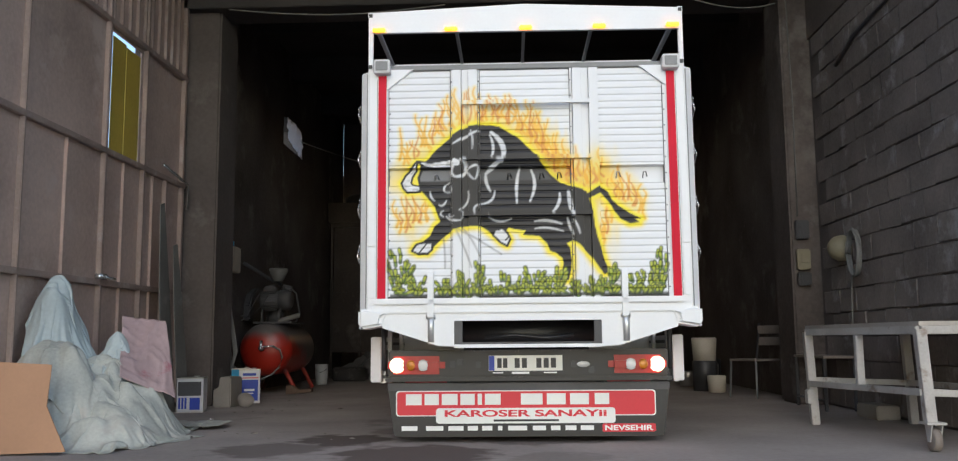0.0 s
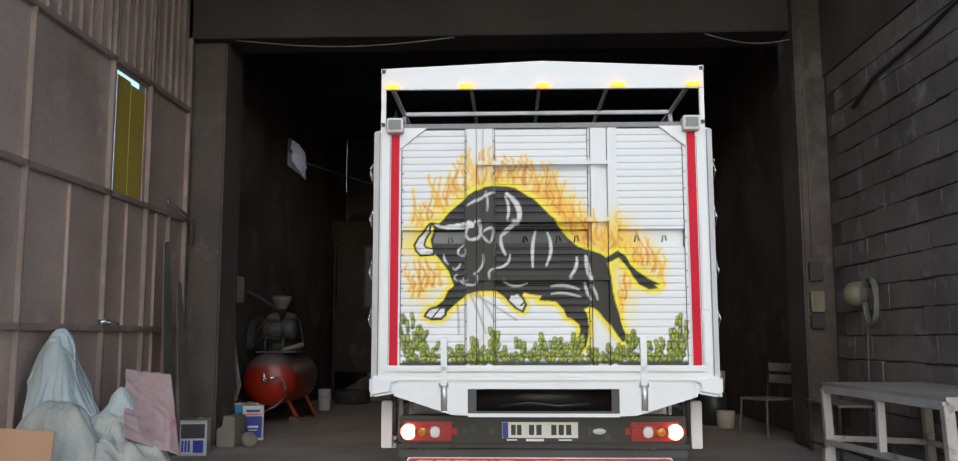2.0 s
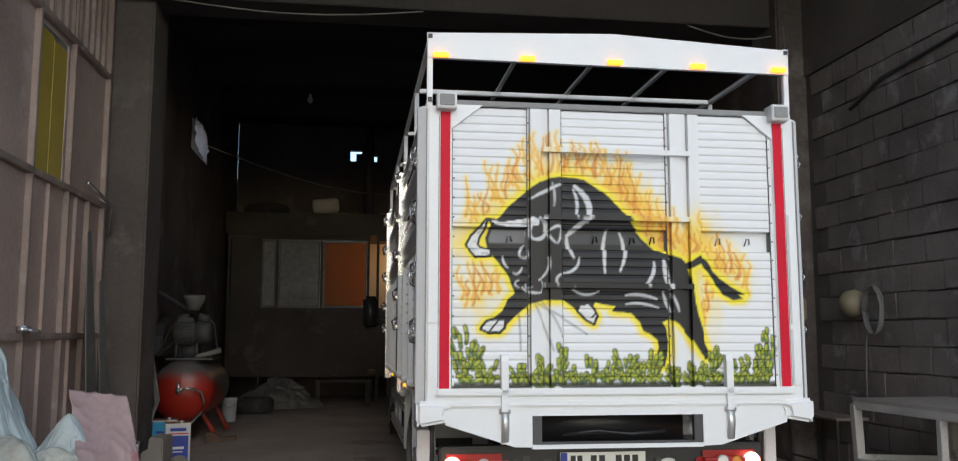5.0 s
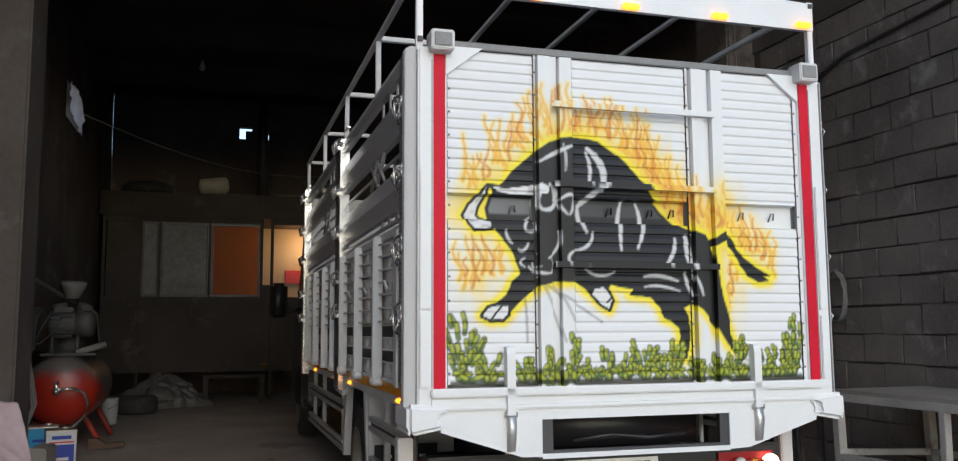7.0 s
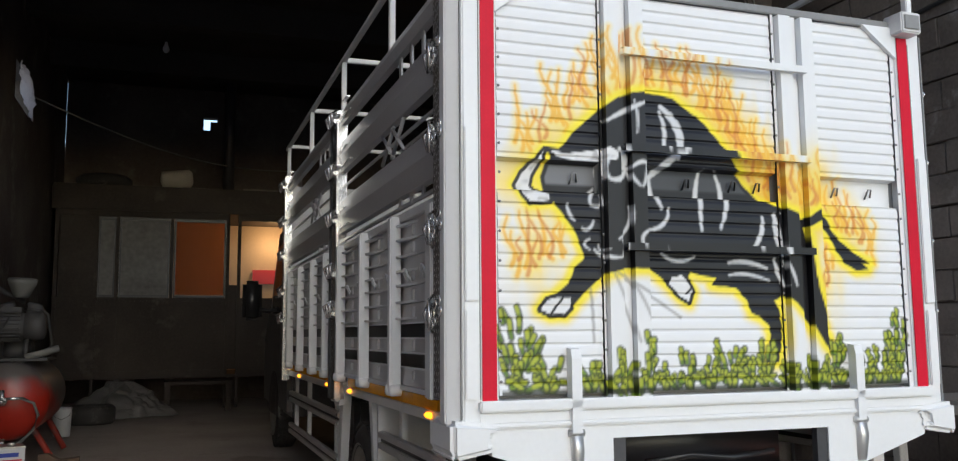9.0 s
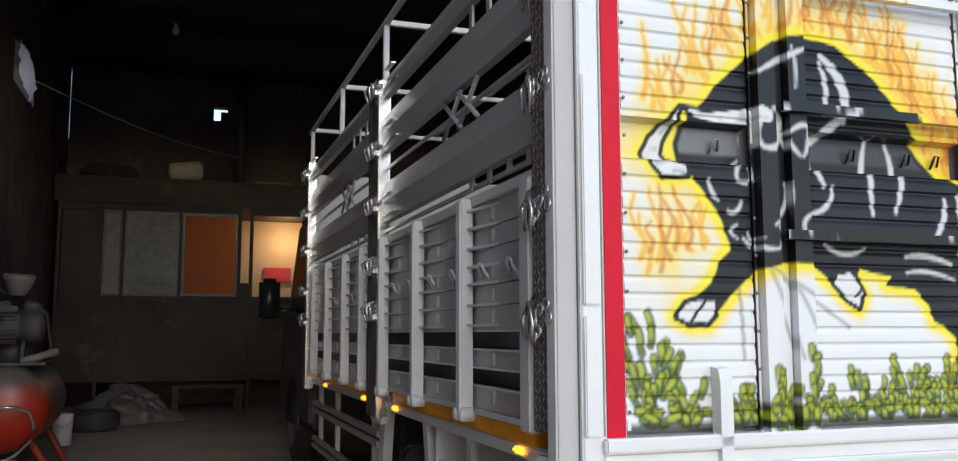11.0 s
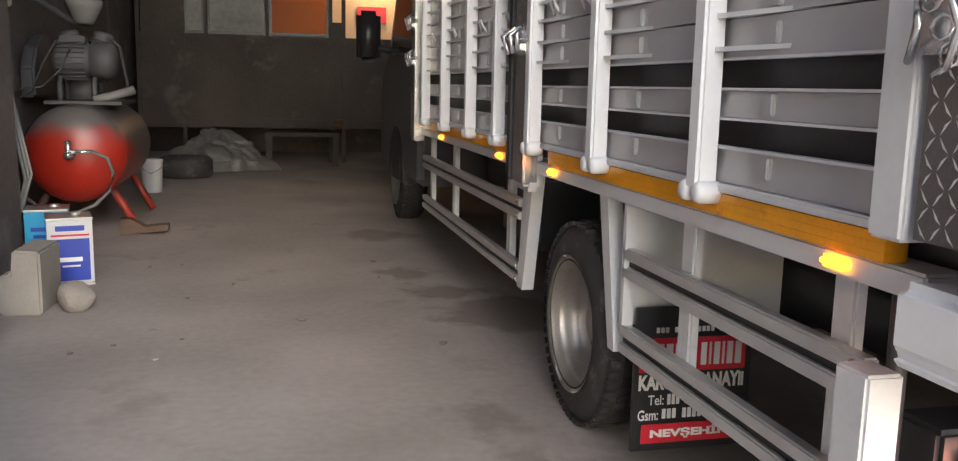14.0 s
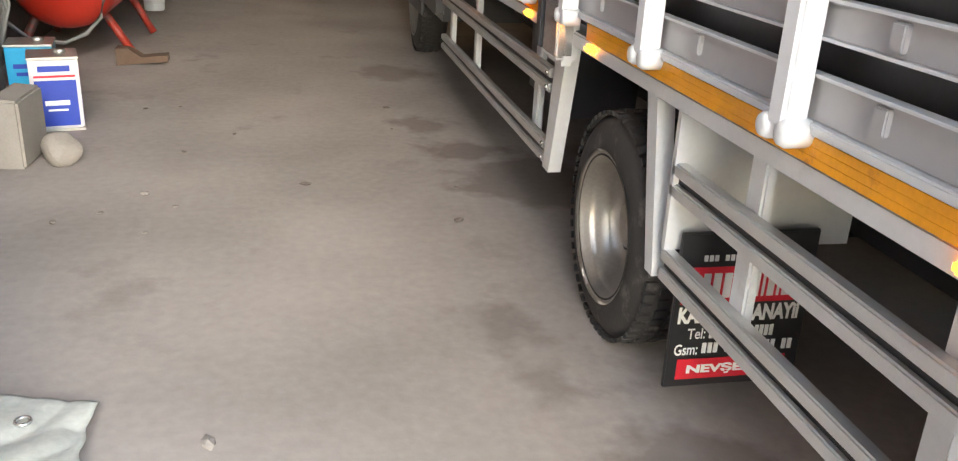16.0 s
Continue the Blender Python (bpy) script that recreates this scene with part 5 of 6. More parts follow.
def mound(x, y, use):
    z = np.zeros(x.shape)
    for cx, cy, rx, ry, base, h, power in (MOUND[k] for k in use):
        r = np.hypot((x - cx) / rx, (y - cy) / ry)
        z = np.maximum(z, np.where(r < 1, base + h * (1 - r ** power), 0))
    lumps = np.abs(value_noise(x * 5 + y * 2 + 50, y * 5 + 50, 91) - 0.5) * 0.34 + 0.10 * value_noise(x * 13 + 50, y * 13 - x * 4 + 50, 92)
    return z + np.clip(z * 5, 0, 1) * (lumps - 0.10)


def thrown_sheet(label, mat, centre, span, spread, use, lift, seed, turn=0.0, n=60, steps=170):
    """A slack canvas sheet let go over the mound: its threads keep their length, so it buckles into folds and hangs where nothing holds it."""
    u, v = np.meshgrid(np.linspace(-0.5, 0.5, n), np.linspace(-0.5, 0.5, n), indexing="ij")
    ca, sa = math.cos(turn), math.sin(turn)
    wob = 1 + 0.15 * (value_noise(u * 3 + 9, v * 3 + 9, seed) - 0.5)
    X, Y = u * spread[0] * wob, v * spread[1] * wob
    P = np.stack([centre[0] + X * ca - Y * sa, centre[1] + X * sa + Y * ca, np.zeros_like(u)], -1)
    P[..., 2] = mound(P[..., 0], P[..., 1], use) + lift + 0.05
    for k, size in ((5, 0.22), (9, 0.13), (16, 0.05)):
        P[..., 2] += size * value_noise(u * k + 20, v * k + 20, seed + k)
        P[..., 0] += size * 0.4 * (value_noise(u * k + 40, v * k + 20, seed + k + 1) - 0.5)
        P[..., 1] += size * 0.4 * (value_noise(u * k + 20, v * k + 40, seed + k + 2) - 0.5)
    du, dv = span[0] / (n - 1), span[1] / (n - 1)

    def pull(i, j, length, k, push=False):
        d = P[j] - P[i]
        w = np.linalg.norm(d, axis=-1, keepdims=True) + 1e-9
        e = (w - length) / w
        e = np.minimum(e, 0) if push else np.where(e < 0, e * 0.6, e)
        P[i] += d * e * 0.5 * k
        P[j] -= d * e * 0.5 * k

    every = slice(None)
    held = P[..., :2].copy()
    lean = np.linalg.norm(np.gradient(P, axis=0), axis=-1).mean() / du, np.linalg.norm(np.gradient(P, axis=1), axis=-1).mean() / dv
    for step in range(steps):
        before = P.copy()
        P[..., 2] -= 0.0022
        P[..., :2] += (held - P[..., :2]) * 0.10
        grown = min(1.0, step / (steps * 0.7))
        lu, lv = du * (lean[0] + (1 - lean[0]) * grown), dv * (lean[1] + (1 - lean[1]) * grown)
        for _ in range(3):
            for a in (0, 1):
                m = (n - a) // 2
                pull((slice(a, a + 2 * m, 2), every), (slice(a + 1, a + 2 * m, 2), every), lu, 0.95)
                pull((every, slice(a, a + 2 * m, 2)), (every, slice(a + 1, a + 2 * m, 2)), lv, 0.95)
            diag = math.hypot(lu, lv)
            for a in (0, 1):
                m = (n - 1 - a) // 2
                lo, hi = slice(a, a + 2 * m, 2), slice(a + 1, a + 1 + 2 * m, 2)
                pull((lo, slice(0, n - 1)), (hi, slice(1, n)), diag, 0.25)
                pull((lo, slice(1, n)), (hi, slice(0, n - 1)), diag, 0.25)
            for gap, stiff in ((2, 0.10), (3, 0.03)):
                for a in range(gap):
                    rows = np.arange(a, n - gap, 2 * gap)
                    pull((rows, every), (rows + gap, every), lu * gap * 0.9, stiff, True)
                    pull((every, rows), (every, rows + gap), lv * gap * 0.9, stiff, True)
        low = mound(P[..., 0], P[..., 1], use)
        low = low + 0.006 + lift * (low > 0.02)
        hit = P[..., 2] < low
        P[..., 2] = np.maximum(P[..., 2], low)
        P[..., :2] = np.where(hit[..., None], before[..., :2] * 0.8 + P[..., :2] * 0.2, P[..., :2])
        P[..., 0] = np.maximum(P[..., 0], -3.57)
    b = N()
    g = [[b.verts.new((P[i, j, 0] - centre[0], P[i, j, 1] - centre[1], P[i, j, 2])) for j in range(n)] for i in range(n)]
    for i in range(n - 1):
        for j in range(n - 1):
            b.faces.new((g[i][j], g[i + 1][j], g[i + 1][j + 1], g[i][j + 1])).smooth = True
    bmesh.ops.smooth_vert(b, verts=b.verts[:], factor=0.35, use_axis_x=True, use_axis_y=True, use_axis_z=True)
    ob = single("tarpaulin", b, mat, label, "tarpaulin", (centre[0], centre[1], 0))
    cloth = ob.modifiers.new("thickness", "SOLIDIFY")
    cloth.thickness = 0.004
    sub = ob.modifiers.new("soft_folds", "SUBSURF")
    sub.levels = sub.render_levels = 1
    return ob


thrown_sheet("faded grey-green tarpaulin heaped on the floor by the door", TARP, (-3.02, 6.90), (1.9, 2.2), (1.25, 1.55), (0, 2, 4), 0.0, 31)
thrown_sheet("pale blue-grey tarpaulin bundle standing on the heap", TARPBLUE, (-3.36, 6.93), (1.25, 1.25), (0.56, 0.62), (0, 1, 2), 0.05, 42, 0.5, 54)
thrown_sheet("stiff folded grey tarpaulin slumped on the heap", TARP, (-3.14, 6.52), (1.35, 1.1), (0.82, 0.66), (0, 2), 0.07, 57, 0.2, 54)
thrown_sheet("pale blue tarpaulin fold on the heap", TARPBLUE, (-2.93, 6.95), (0.85, 0.85), (0.40, 0.46), (0, 3, 4), 0.05, 64, -0.2, 44)
thrown_sheet("grey tarpaulin skirt spread over the floor", TARP, (-2.76, 6.52), (1.25, 1.5), (0.86, 1.06), (0, 4), 0.05, 73, -0.3, 54)
b = N()
tube(b, [(0.018 * math.cos(a), 0.018 * math.sin(a), 0) for a in [2 * math.pi * i / 14 for i in range(15)]], 0.005, 6)
single("eyelet", b, CHROME, "brass eyelet on the tarpaulin corner", "eyelet", (-2.42, 7.68, 0.062))


def limp_sheet(name, mat, label, category, corners, seed, amount=0.05, thick=0.003, n=40):
    """A hanging or leaning sheet between four corners, with folds."""
    a, c, d, e = [Vector(p) for p in corners]
    b = N()
    normal = (c - a).cross(e - a).normalized()
    grid = [[None] * (n + 1) for _ in range(n + 1)]
    for j in range(n + 1):
        for i in range(n + 1):
            u, w = i / n, j / n
            p = a * (1 - u) * (1 - w) + c * u * (1 - w) + d * u * w + e * (1 - u) * w
            edge = 0.02 * noise.noise(Vector((u * 6, w * 6, seed)))
            p += normal * (crumple(p - (a + d) / 2, amount, 4.5, seed)) + (c - a) * edge
            grid[j][i] = b.verts.new(p)
    for j in range(n):
        for i in range(n):
            b.faces.new((grid[j][i], grid[j][i + 1], grid[j + 1][i + 1], grid[j + 1][i]))
    for f in b.faces:
        f.smooth = True
    ob = single(name, b, mat, label, category)
    so = ob.modifiers.new("thickness", "SOLIDIFY")
    so.thickness = thick
    return ob


limp_sheet("tarpaulin", TARP, "flat corner of grey tarpaulin lying on the floor", "tarpaulin", [(-2.95, 7.25, 0.035), (-2.26, 7.40, 0.03), (-2.27, 7.78, 0.03), (-2.95, 7.95, 0.035)], 4.4, 0.02)
limp_sheet("plastic_sheet", TARPPINK, "faded pink plastic sheet draped over the heap", "sheet", [(-3.02, 7.25, 0.94), (-2.68, 7.30, 0.88), (-2.46, 6.98, 0.28), (-2.78, 6.70, 0.48)], 2.2, 0.035)
b = N()
prism(b, [(-3.35, 0.59), (-2.92, 0.565), (-2.90, 0.30), (-2.72, 0.02), (-3.35, 0.0)], "y", 0, 0.008)
for v in b.verts:
    v.co.y += 0.18 * (v.co.z / 0.6)
single("cardboard", b, CARD, "bent brown cardboard sheet propped against the tarpaulins", "cardboard", (0, 5.82, 0.004))
OFFCUT = material("dusty_grey_green_sheet", (0.17, 0.165, 0.15), 0.7, vary=0.35, scale=5, bump=0.15, second=(0.26, 0.25, 0.235), mask=0.15)
for y0, h, w, d in ((8.95, 2.15, 0.36, 0.0), (9.3, 1.75, 0.28, 0.03)):
    b = N()
    prism(b, [(0, 0), (w, 0), (w * 0.92, h * 0.55), (w * 0.66, h), (w * 0.34, h * 0.985), (w * 0.12, h * 0.6)], "x", 0, 0.006)
    for v in b.verts:
        v.co.x -= 0.16 * v.co.z / h - 0.03 * math.sin(v.co.y * 9)
    single("sheet_metal_offcut", b, OFFCUT, "dusty grey sheet metal offcut leaning on the door", "sheet metal", (-3.35 + d, y0, 0), group="leaning offcuts")


def square_tin(label, place, turn, body, w=0.235, h=0.385, band=None, open_lid=False):
    tin = thing("paint_tin", label, "tin", place, turn, "paint tins")
    b = N()
    box(b, -w / 2, w / 2, -w / 2, w / 2, 0.006, h, 0.012)
    part("body", b, body, tin)
    for z in (0.0, h - 0.008):
        b = N()
        box(b, -w / 2 - 0.004, w / 2 + 0.004, -w / 2 - 0.004, w / 2 + 0.004, z, z + 0.012, 0.003)
        part("rim", b, TINMETAL, tin)
    b = N()
    lathe(b, (0.04, 0.03, h), (0, 0, 1), [(0, 0.03), (0.018, 0.03), (0.02, 0.02)], 16)
    part("cap", b, TINMETAL, tin)
    if band:
        for sgn, axis in ((-1, "y"), (1, "x")):
            for z0, z1, u0, u1, m in ((0.03, 0.27, -0.42, 0.42, band), (0.285, 0.296, -0.42, 0.42, SIGNRED), (0.315, 0.345, -0.32, 0.32, SIGNBLUE), (0.14, 0.165, -0.25, 0.25, SIGNWHITE), (0.11, 0.12, -0.2, 0.2, SIGNWHITE)):
                b = N()
                e = 0.0035 if m is SIGNWHITE else 0.0015
                if axis == "y":
                    box(b, u0 * w, u1 * w, -w / 2 - e, -w / 2 + 0.001, z0, z1)
                else:
                    box(b, w / 2 - 0.001, w / 2 + e, u0 * w, u1 * w, z0, z1)
                part("print", b, m, tin)
    return tin


square_tin("white paint tin with a dark blue print on the floor", (-2.965, 10.62, 0), 14, TINWHITE, band=SIGNBLUE)
tin = square_tin("bright blue paint tin standing behind the white one", (-3.15, 10.95, 0), 8, TINBLUE)
b = N()
for z0, z1, u in ((0.26, 0.285, 0.35), (0.22, 0.24, 0.3), (0.06, 0.07, 0.4)):
    box(b, -u * 0.235, u * 0.235, -0.119, -0.1165, z0, z1)
part("print", b, SIGNBLUE, tin)
tin = square_tin("cut-open paint tin with white and blue print by the heap", (-3.17, 9.3, 0), 10, TINWHITE, 0.26, 0.345)
b = N()
box(b, -0.118, 0.11, -0.1335, -0.129, 0.17, 0.31)
part("torn_front", b, DARKSTEEL, tin)
b = N()
for i in range(3):
    box(b, -0.11 + i * 0.03, -0.09 + i * 0.03, -0.1335, -0.129, 0.04, 0.15)
box(b, 0.0, 0.10, -0.1335, -0.129, 0.03, 0.15)
part("print", b, SIGNBLUE, tin)
b = N()
prism(b, [(-0.15, 0), (0.05, 0), (0.05, 0.32), (-0.08, 0.33), (-0.09, 0.21), (-0.15, 0.20)], "y", -0.12, 0.22)
bmesh.ops.bevel(b, geom=b.edges[:], offset=0.012, segments=2, affect="EDGES")
single("concrete_block", b, CONCRETE, "dusty stepped concrete block beside the tins", "block", (-2.99, 9.98, 0), -4)
b = N()
bmesh.ops.create_icosphere(b, subdivisions=3, radius=0.085)
for v in b.verts:
    v.co = v.co * (1 + 0.35 * noise.noise(v.co * 9 + Vector((2, 5, 1))))
    v.co.z = max(v.co.z * 1.05, -0.065) + 0.065
single("rubble_stone", b, CONCRETE, "broken lump of concrete on the floor", "stone", (-2.80, 9.95, 0), 20)


# air compressor
comp = thing("air_compressor", "dusty red air compressor with a horizontal tank", "compressor", (-3.21, 12.0, 0))
tank_mat = material("red_tank_under_dust", (0.36, 0.022, 0.012), 0.35, vary=0.18, scale=5, bump=0.06)
tn, tl = tank_mat.node_tree.nodes, tank_mat.node_tree.links
tp = tn["Principled BSDF"]
red_out = tp.inputs["Base Color"].links[0].from_socket
tc, tz, tnz, tm, tr = tn.new("ShaderNodeTexCoord"), tn.new("ShaderNodeSeparateXYZ"), tn.new("ShaderNodeTexNoise"), tn.new("ShaderNodeMix"), tn.new("ShaderNodeMapRange")
tnz.inputs["Scale"].default_value, tnz.inputs["Detail"].default_value = 4, 8
tl.new(tc.outputs["Object"], tz.inputs[0])
tl.new(tc.outputs["Object"], tnz.inputs["Vector"])
ta = tn.new("ShaderNodeMath")
ta.operation = "MULTIPLY_ADD"
ta.inputs[1].default_value = 0.3
tl.new(tnz.outputs["Fac"], ta.inputs[0])
tl.new(tz.outputs["Z"], ta.inputs[2])
tb = tn.new("ShaderNodeMath")
tb.operation = "MULTIPLY_ADD"
tb.inputs[1].default_value = 0.28
tl.new(tz.outputs["Y"], tb.inputs[0])
tl.new(ta.outputs[0], tb.inputs[2])
tr.inputs["From Min"].default_value, tr.inputs["From Max"].default_value = 0.86, 1.02
tl.new(tb.outputs[0], tr.inputs["Value"])
tm.data_type = "RGBA"
tl.new(tr.outputs[0], tm.inputs["Factor"])
tl.new(red_out, tm.inputs["A"])
tm.inputs["B"].default_value = (0.12, 0.108, 0.103, 1)
tl.new(tm.outputs["Result"], tp.inputs["Base Color"])
b = N()
R = 0.355
lathe(b, (0, -0.02, 0.605), (0, 1, 0), [(0, 0.02), (0.01, R * 0.35), (0.045, R * 0.68), (0.10, R * 0.9), (0.17, R * 0.99), (0.22, R), (1.5, R), (1.56, R * 0.97), (1.63, R * 0.8), (1.68, R * 0.45), (1.69, 0.02)], 48)
part("tank", b, tank_mat, comp, "red tank grey with dust on top")
for x, y, fx in ((0.2, 0.3, 0.40), (-0.2, 0.3, -0.38), (0.2, 1.35, 0.38), (-0.2, 1.35, -0.36)):
    b = N()
    tube(b, [(x, y, 0.36), (fx, y - 0.02, 0.03)], 0.03, 8)
    part("leg", b, LEGRED, comp)
b = N()
prism(b, [(0.28, 0.0), (0.62, 0.03), (0.62, 0.075), (0.45, 0.06), (0.36, 0.12), (0.28, 0.12)], "y", 0.16, 0.28)
part("foot_plate", b, LEATHER, comp, "rusty curved steel foot")
b = N()
lathe(b, (0.0, -0.03, 0.62), (0, -1, 0), [(0, 0.04), (0.05, 0.04), (0.06, 0.025), (0.10, 0.022)], 14)
rod(b, (0, -0.09, 0.60), (0, -0.09, 0.72), 0.022)
rod(b, (0, -0.09, 0.64), (0.16, -0.10, 0.645), 0.014)
part("valve", b, CHROME, comp, "dull metal outlet valve")
b = N()
tube(b, [(0.16, -0.10, 0.645), (0.26, -0.12, 0.60), (0.30, -0.14, 0.50), (0.27, -0.16, 0.38), (0.18, -0.18, 0.28), (0.05, -0.2, 0.22), (-0.15, -0.24, 0.25), (-0.3, -0.3, 0.4)], 0.014, 8)
part("outlet_hose", b, HOSE, comp)
b = N()
box(b, -0.24, 0.30, 0.35, 1.1, 0.955, 0.98, 0.004)
part("motor_deck", b, TANKGREY, comp)
for x in (-0.14, 0.10):
    b = N()
    tube(b, [(x, 0.42, 0.975), (x, 0.43, 1.10), (x, 0.48, 1.145), (x, 0.62, 1.145), (x, 0.67, 1.10), (x, 0.68, 0.975)], 0.02, 8)
    part("motor_foot", b, TANKGREY, comp)
b = N()
lathe(b, (-0.20, 0.55, 1.28), (1, 0, 0), [(0, 0.05), (0.015, 0.115), (0.05, 0.135), (0.25, 0.135), (0.26, 0.12), (0.275, 0.12), (0.28, 0.142), (0.40, 0.142), (0.43, 0.128), (0.45, 0.09), (0.455, 0.03)], 32)
motor = part("motor", b, TANKGREY, comp, "grey dusty electric motor")
for i in range(22):
    a = 2 * math.pi * i / 22
    q = Matrix.Translation((-0.06, 0.55, 1.28)) @ Matrix.Rotation(a, 4, "X")
    b = N()
    box(b, -0.10, 0.10, -0.004, 0.004, 0.130, 0.150)
    bmesh.ops.transform(b, matrix=q, verts=b.verts[:])
    part("cooling_fin", b, TANKGREY, motor)
b = N()
box(b, -0.13, 0.05, 0.43, 0.55, 1.41, 1.46, 0.008)
part("terminal_box", b, TANKGREY, motor)
b = N()
lathe(b, (-0.02, 0.80, 0.98), (0, 0, 1), [(0, 0.15), (0.10, 0.15), (0.16, 0.13), (0.24, 0.12), (0.26, 0.10)], 20)
box(b, -0.13, 0.10, 0.72, 0.92, 1.22, 1.30, 0.02)
head = part("pump_block", b, TANKGREY, comp, "finned pump block")
for x, lean in ((-0.09, -0.25), (0.07, 0.25)):
    b = N()
    prof = []
    for k in range(6):
        prof += [(0.03 * k, 0.062), (0.03 * k + 0.004, 0.085), (0.03 * k + 0.013, 0.085), (0.03 * k + 0.017, 0.062)]
    lathe(b, (x, 0.82, 1.29), (lean, 0, 1), prof + [(0.185, 0.08), (0.22, 0.07), (0.225, 0.03)], 18)
    part("cylinder", b, TANKGREY, head)
b = N()
lathe(b, (0.0, 0.72, 1.56), (0.05, -0.1, 1), [(0, 0.06), (0.02, 0.075), (0.13, 0.125), (0.17, 0.135), (0.185, 0.12), (0.19, 0.02)], 22)
part("air_filter", b, HOSE, comp, "pale tapered air filter")
b = N()
outline = [(0.40, 1.00), (1.02, 1.00), (1.08, 1.10), (1.06, 1.34), (0.94, 1.47), (0.80, 1.47), (0.52, 1.38), (0.40, 1.22)]
prism(b, outline, "x", -0.40, -0.30)
bmesh.ops.bevel(b, geom=b.edges[:], offset=0.02, segments=2, affect="EDGES")
part("belt_guard", b, TANKGREY, comp)
for z in (1.08, 1.15, 1.22, 1.29):
    part("guard_slot", box(N(), -0.403, -0.398, 0.56, 0.94, z, z + 0.02), BLACK, comp)
for pts, r in (([(0.02, 0.84, 1.52), (-0.14, 0.78, 1.60), (-0.27, 0.62, 1.70), (-0.42, 0.45, 1.80)], 0.026), ([(0.12, 0.84, 1.50), (0.22, 0.90, 1.40), (0.26, 0.95, 1.10), (0.20, 0.95, 0.97)], 0.014),
               ([(-0.15, 0.44, 1.42), (-0.24, 0.38, 1.25), (-0.30, 0.30, 1.05), (-0.38, 0.28, 1.0)], 0.008), ([(-0.05, 0.41, 1.36), (-0.12, 0.36, 1.2), (-0.24, 0.33, 1.08), (-0.4, 0.3, 1.06)], 0.008),
               ([(0.10, 0.40, 0.985), (0.22, 0.42, 1.02), (0.38, 0.46, 1.07)], 0.034)):
    b = N()
    tube(b, pts, r, 8)
    part("pipe", b, HOSE if r > 0.03 else TANKGREY, comp)
part("rating_plate", box(N(), -0.06, 0.10, 0.205, 0.215, 0.90, 0.945, 0.002), TANKGREY, comp)
coil = thing("hose_coil", "grey air hose hung in long loops behind the pillar", "hose", (-3.42, 11.1, 0))
for k in range(7):
    rg = random.Random(k)
    ox, sag = rg.uniform(-0.05, 0.05), rg.uniform(0.0, 0.15)
    b = N()
    tube(b, [(ox, -0.1, 1.35), (ox + 0.1, -0.16, 0.9), (ox + 0.16, -0.2, 0.45 + sag), (ox + 0.08, -0.15, 0.18 + sag), (ox - 0.02, -0.05, 0.4 + sag), (ox - 0.04, 0.0, 1.0), (ox, -0.05, 1.35)], 0.011, 6)
    part("loop", b, HOSE, coil)
b = N()
lathe(b, (0, 0, 0), (0, 0, 1), [(0, 0.085), (0.01, 0.092), (0.30, 0.105), (0.33, 0.108), (0.335, 0.10), (0.30, 0.095), (0.05, 0.085)], 24)
pail = single("bucket", b, TINWHITE, "white paint-splashed bucket on the floor", "bucket", (-3.0, 14.72, 0))
b = N()
tube(b, [(-0.107, 0, 0.31), (-0.08, -0.07, 0.24), (0, -0.11, 0.20), (0.08, -0.07, 0.24), (0.107, 0, 0.31)], 0.004, 6)
part("bail", b, DARKSTEEL, pail)
b = N()
lathe(b, (0, 0, 0), (0, 0, 1), [(0.02, 0.2), (0.0, 0.28), (0.04, 0.31), (0.20, 0.31), (0.24, 0.27), (0.24, 0.20), (0.12, 0.16), (0.02, 0.2)], 36)
single("floor_tyre", b, RUBBER, "black tyre lying flat on the floor", "tyre", (-2.80, 16.15, 0))
cloth_heap("plastic_sheeting", SACKS, "heap of grey plastic sheeting under the cabin", (-2.45, 17.0, 0), (0.8, 0.5), 0.5, 8.8, 1.2, 0.12, 4.2, category="sheeting")
b = N()
box(b, -0.02, 0.13, -0.2, 0.2, 0, 0.34, 0.01)
panel = single("switch_box", b, CREAM, "cream electrical box on the wall behind the pillar", "switch box", (-3.65, 11.75, 1.62))
b = N()
box(b, 0.13, 0.14, -0.17, 0.17, 0.03, 0.31, 0.004)
part("lid", b, CREAM, panel)
b = N()
lathe(b, (0.05, 0.0, 0.34), (0, 0, 1), [(0, 0.05), (0.07, 0.05), (0.08, 0.03)], 14)
part("socket", b, TINBLUE, panel, "blue socket on top")
b = N()
box(b, 0, 0.03, -0.22, -0.14, -0.25, 0.0)
part("conduit", b, LEATHER, panel)
limp_sheet("torn_sheet", TORN, "torn translucent plastic sheet in the wall opening", "sheet", [(-3.60, 14.6, 4.45), (-3.62, 15.6, 4.42), (-3.60, 15.62, 3.92), (-3.62, 14.75, 4.12)], 3.3, 0.05, 0.002)
b = N()
pts = [(-3.66 + 4.0 * u, 15.3 + 4.5 * u, 4.22 - 0.3 * math.sin(u * 3.0)) for u in [i / 20 for i in range(21)]]
tube(b, pts, 0.012, 6)
single("cable", b, HOSE, "pale cable slung from the wall opening", "cable")
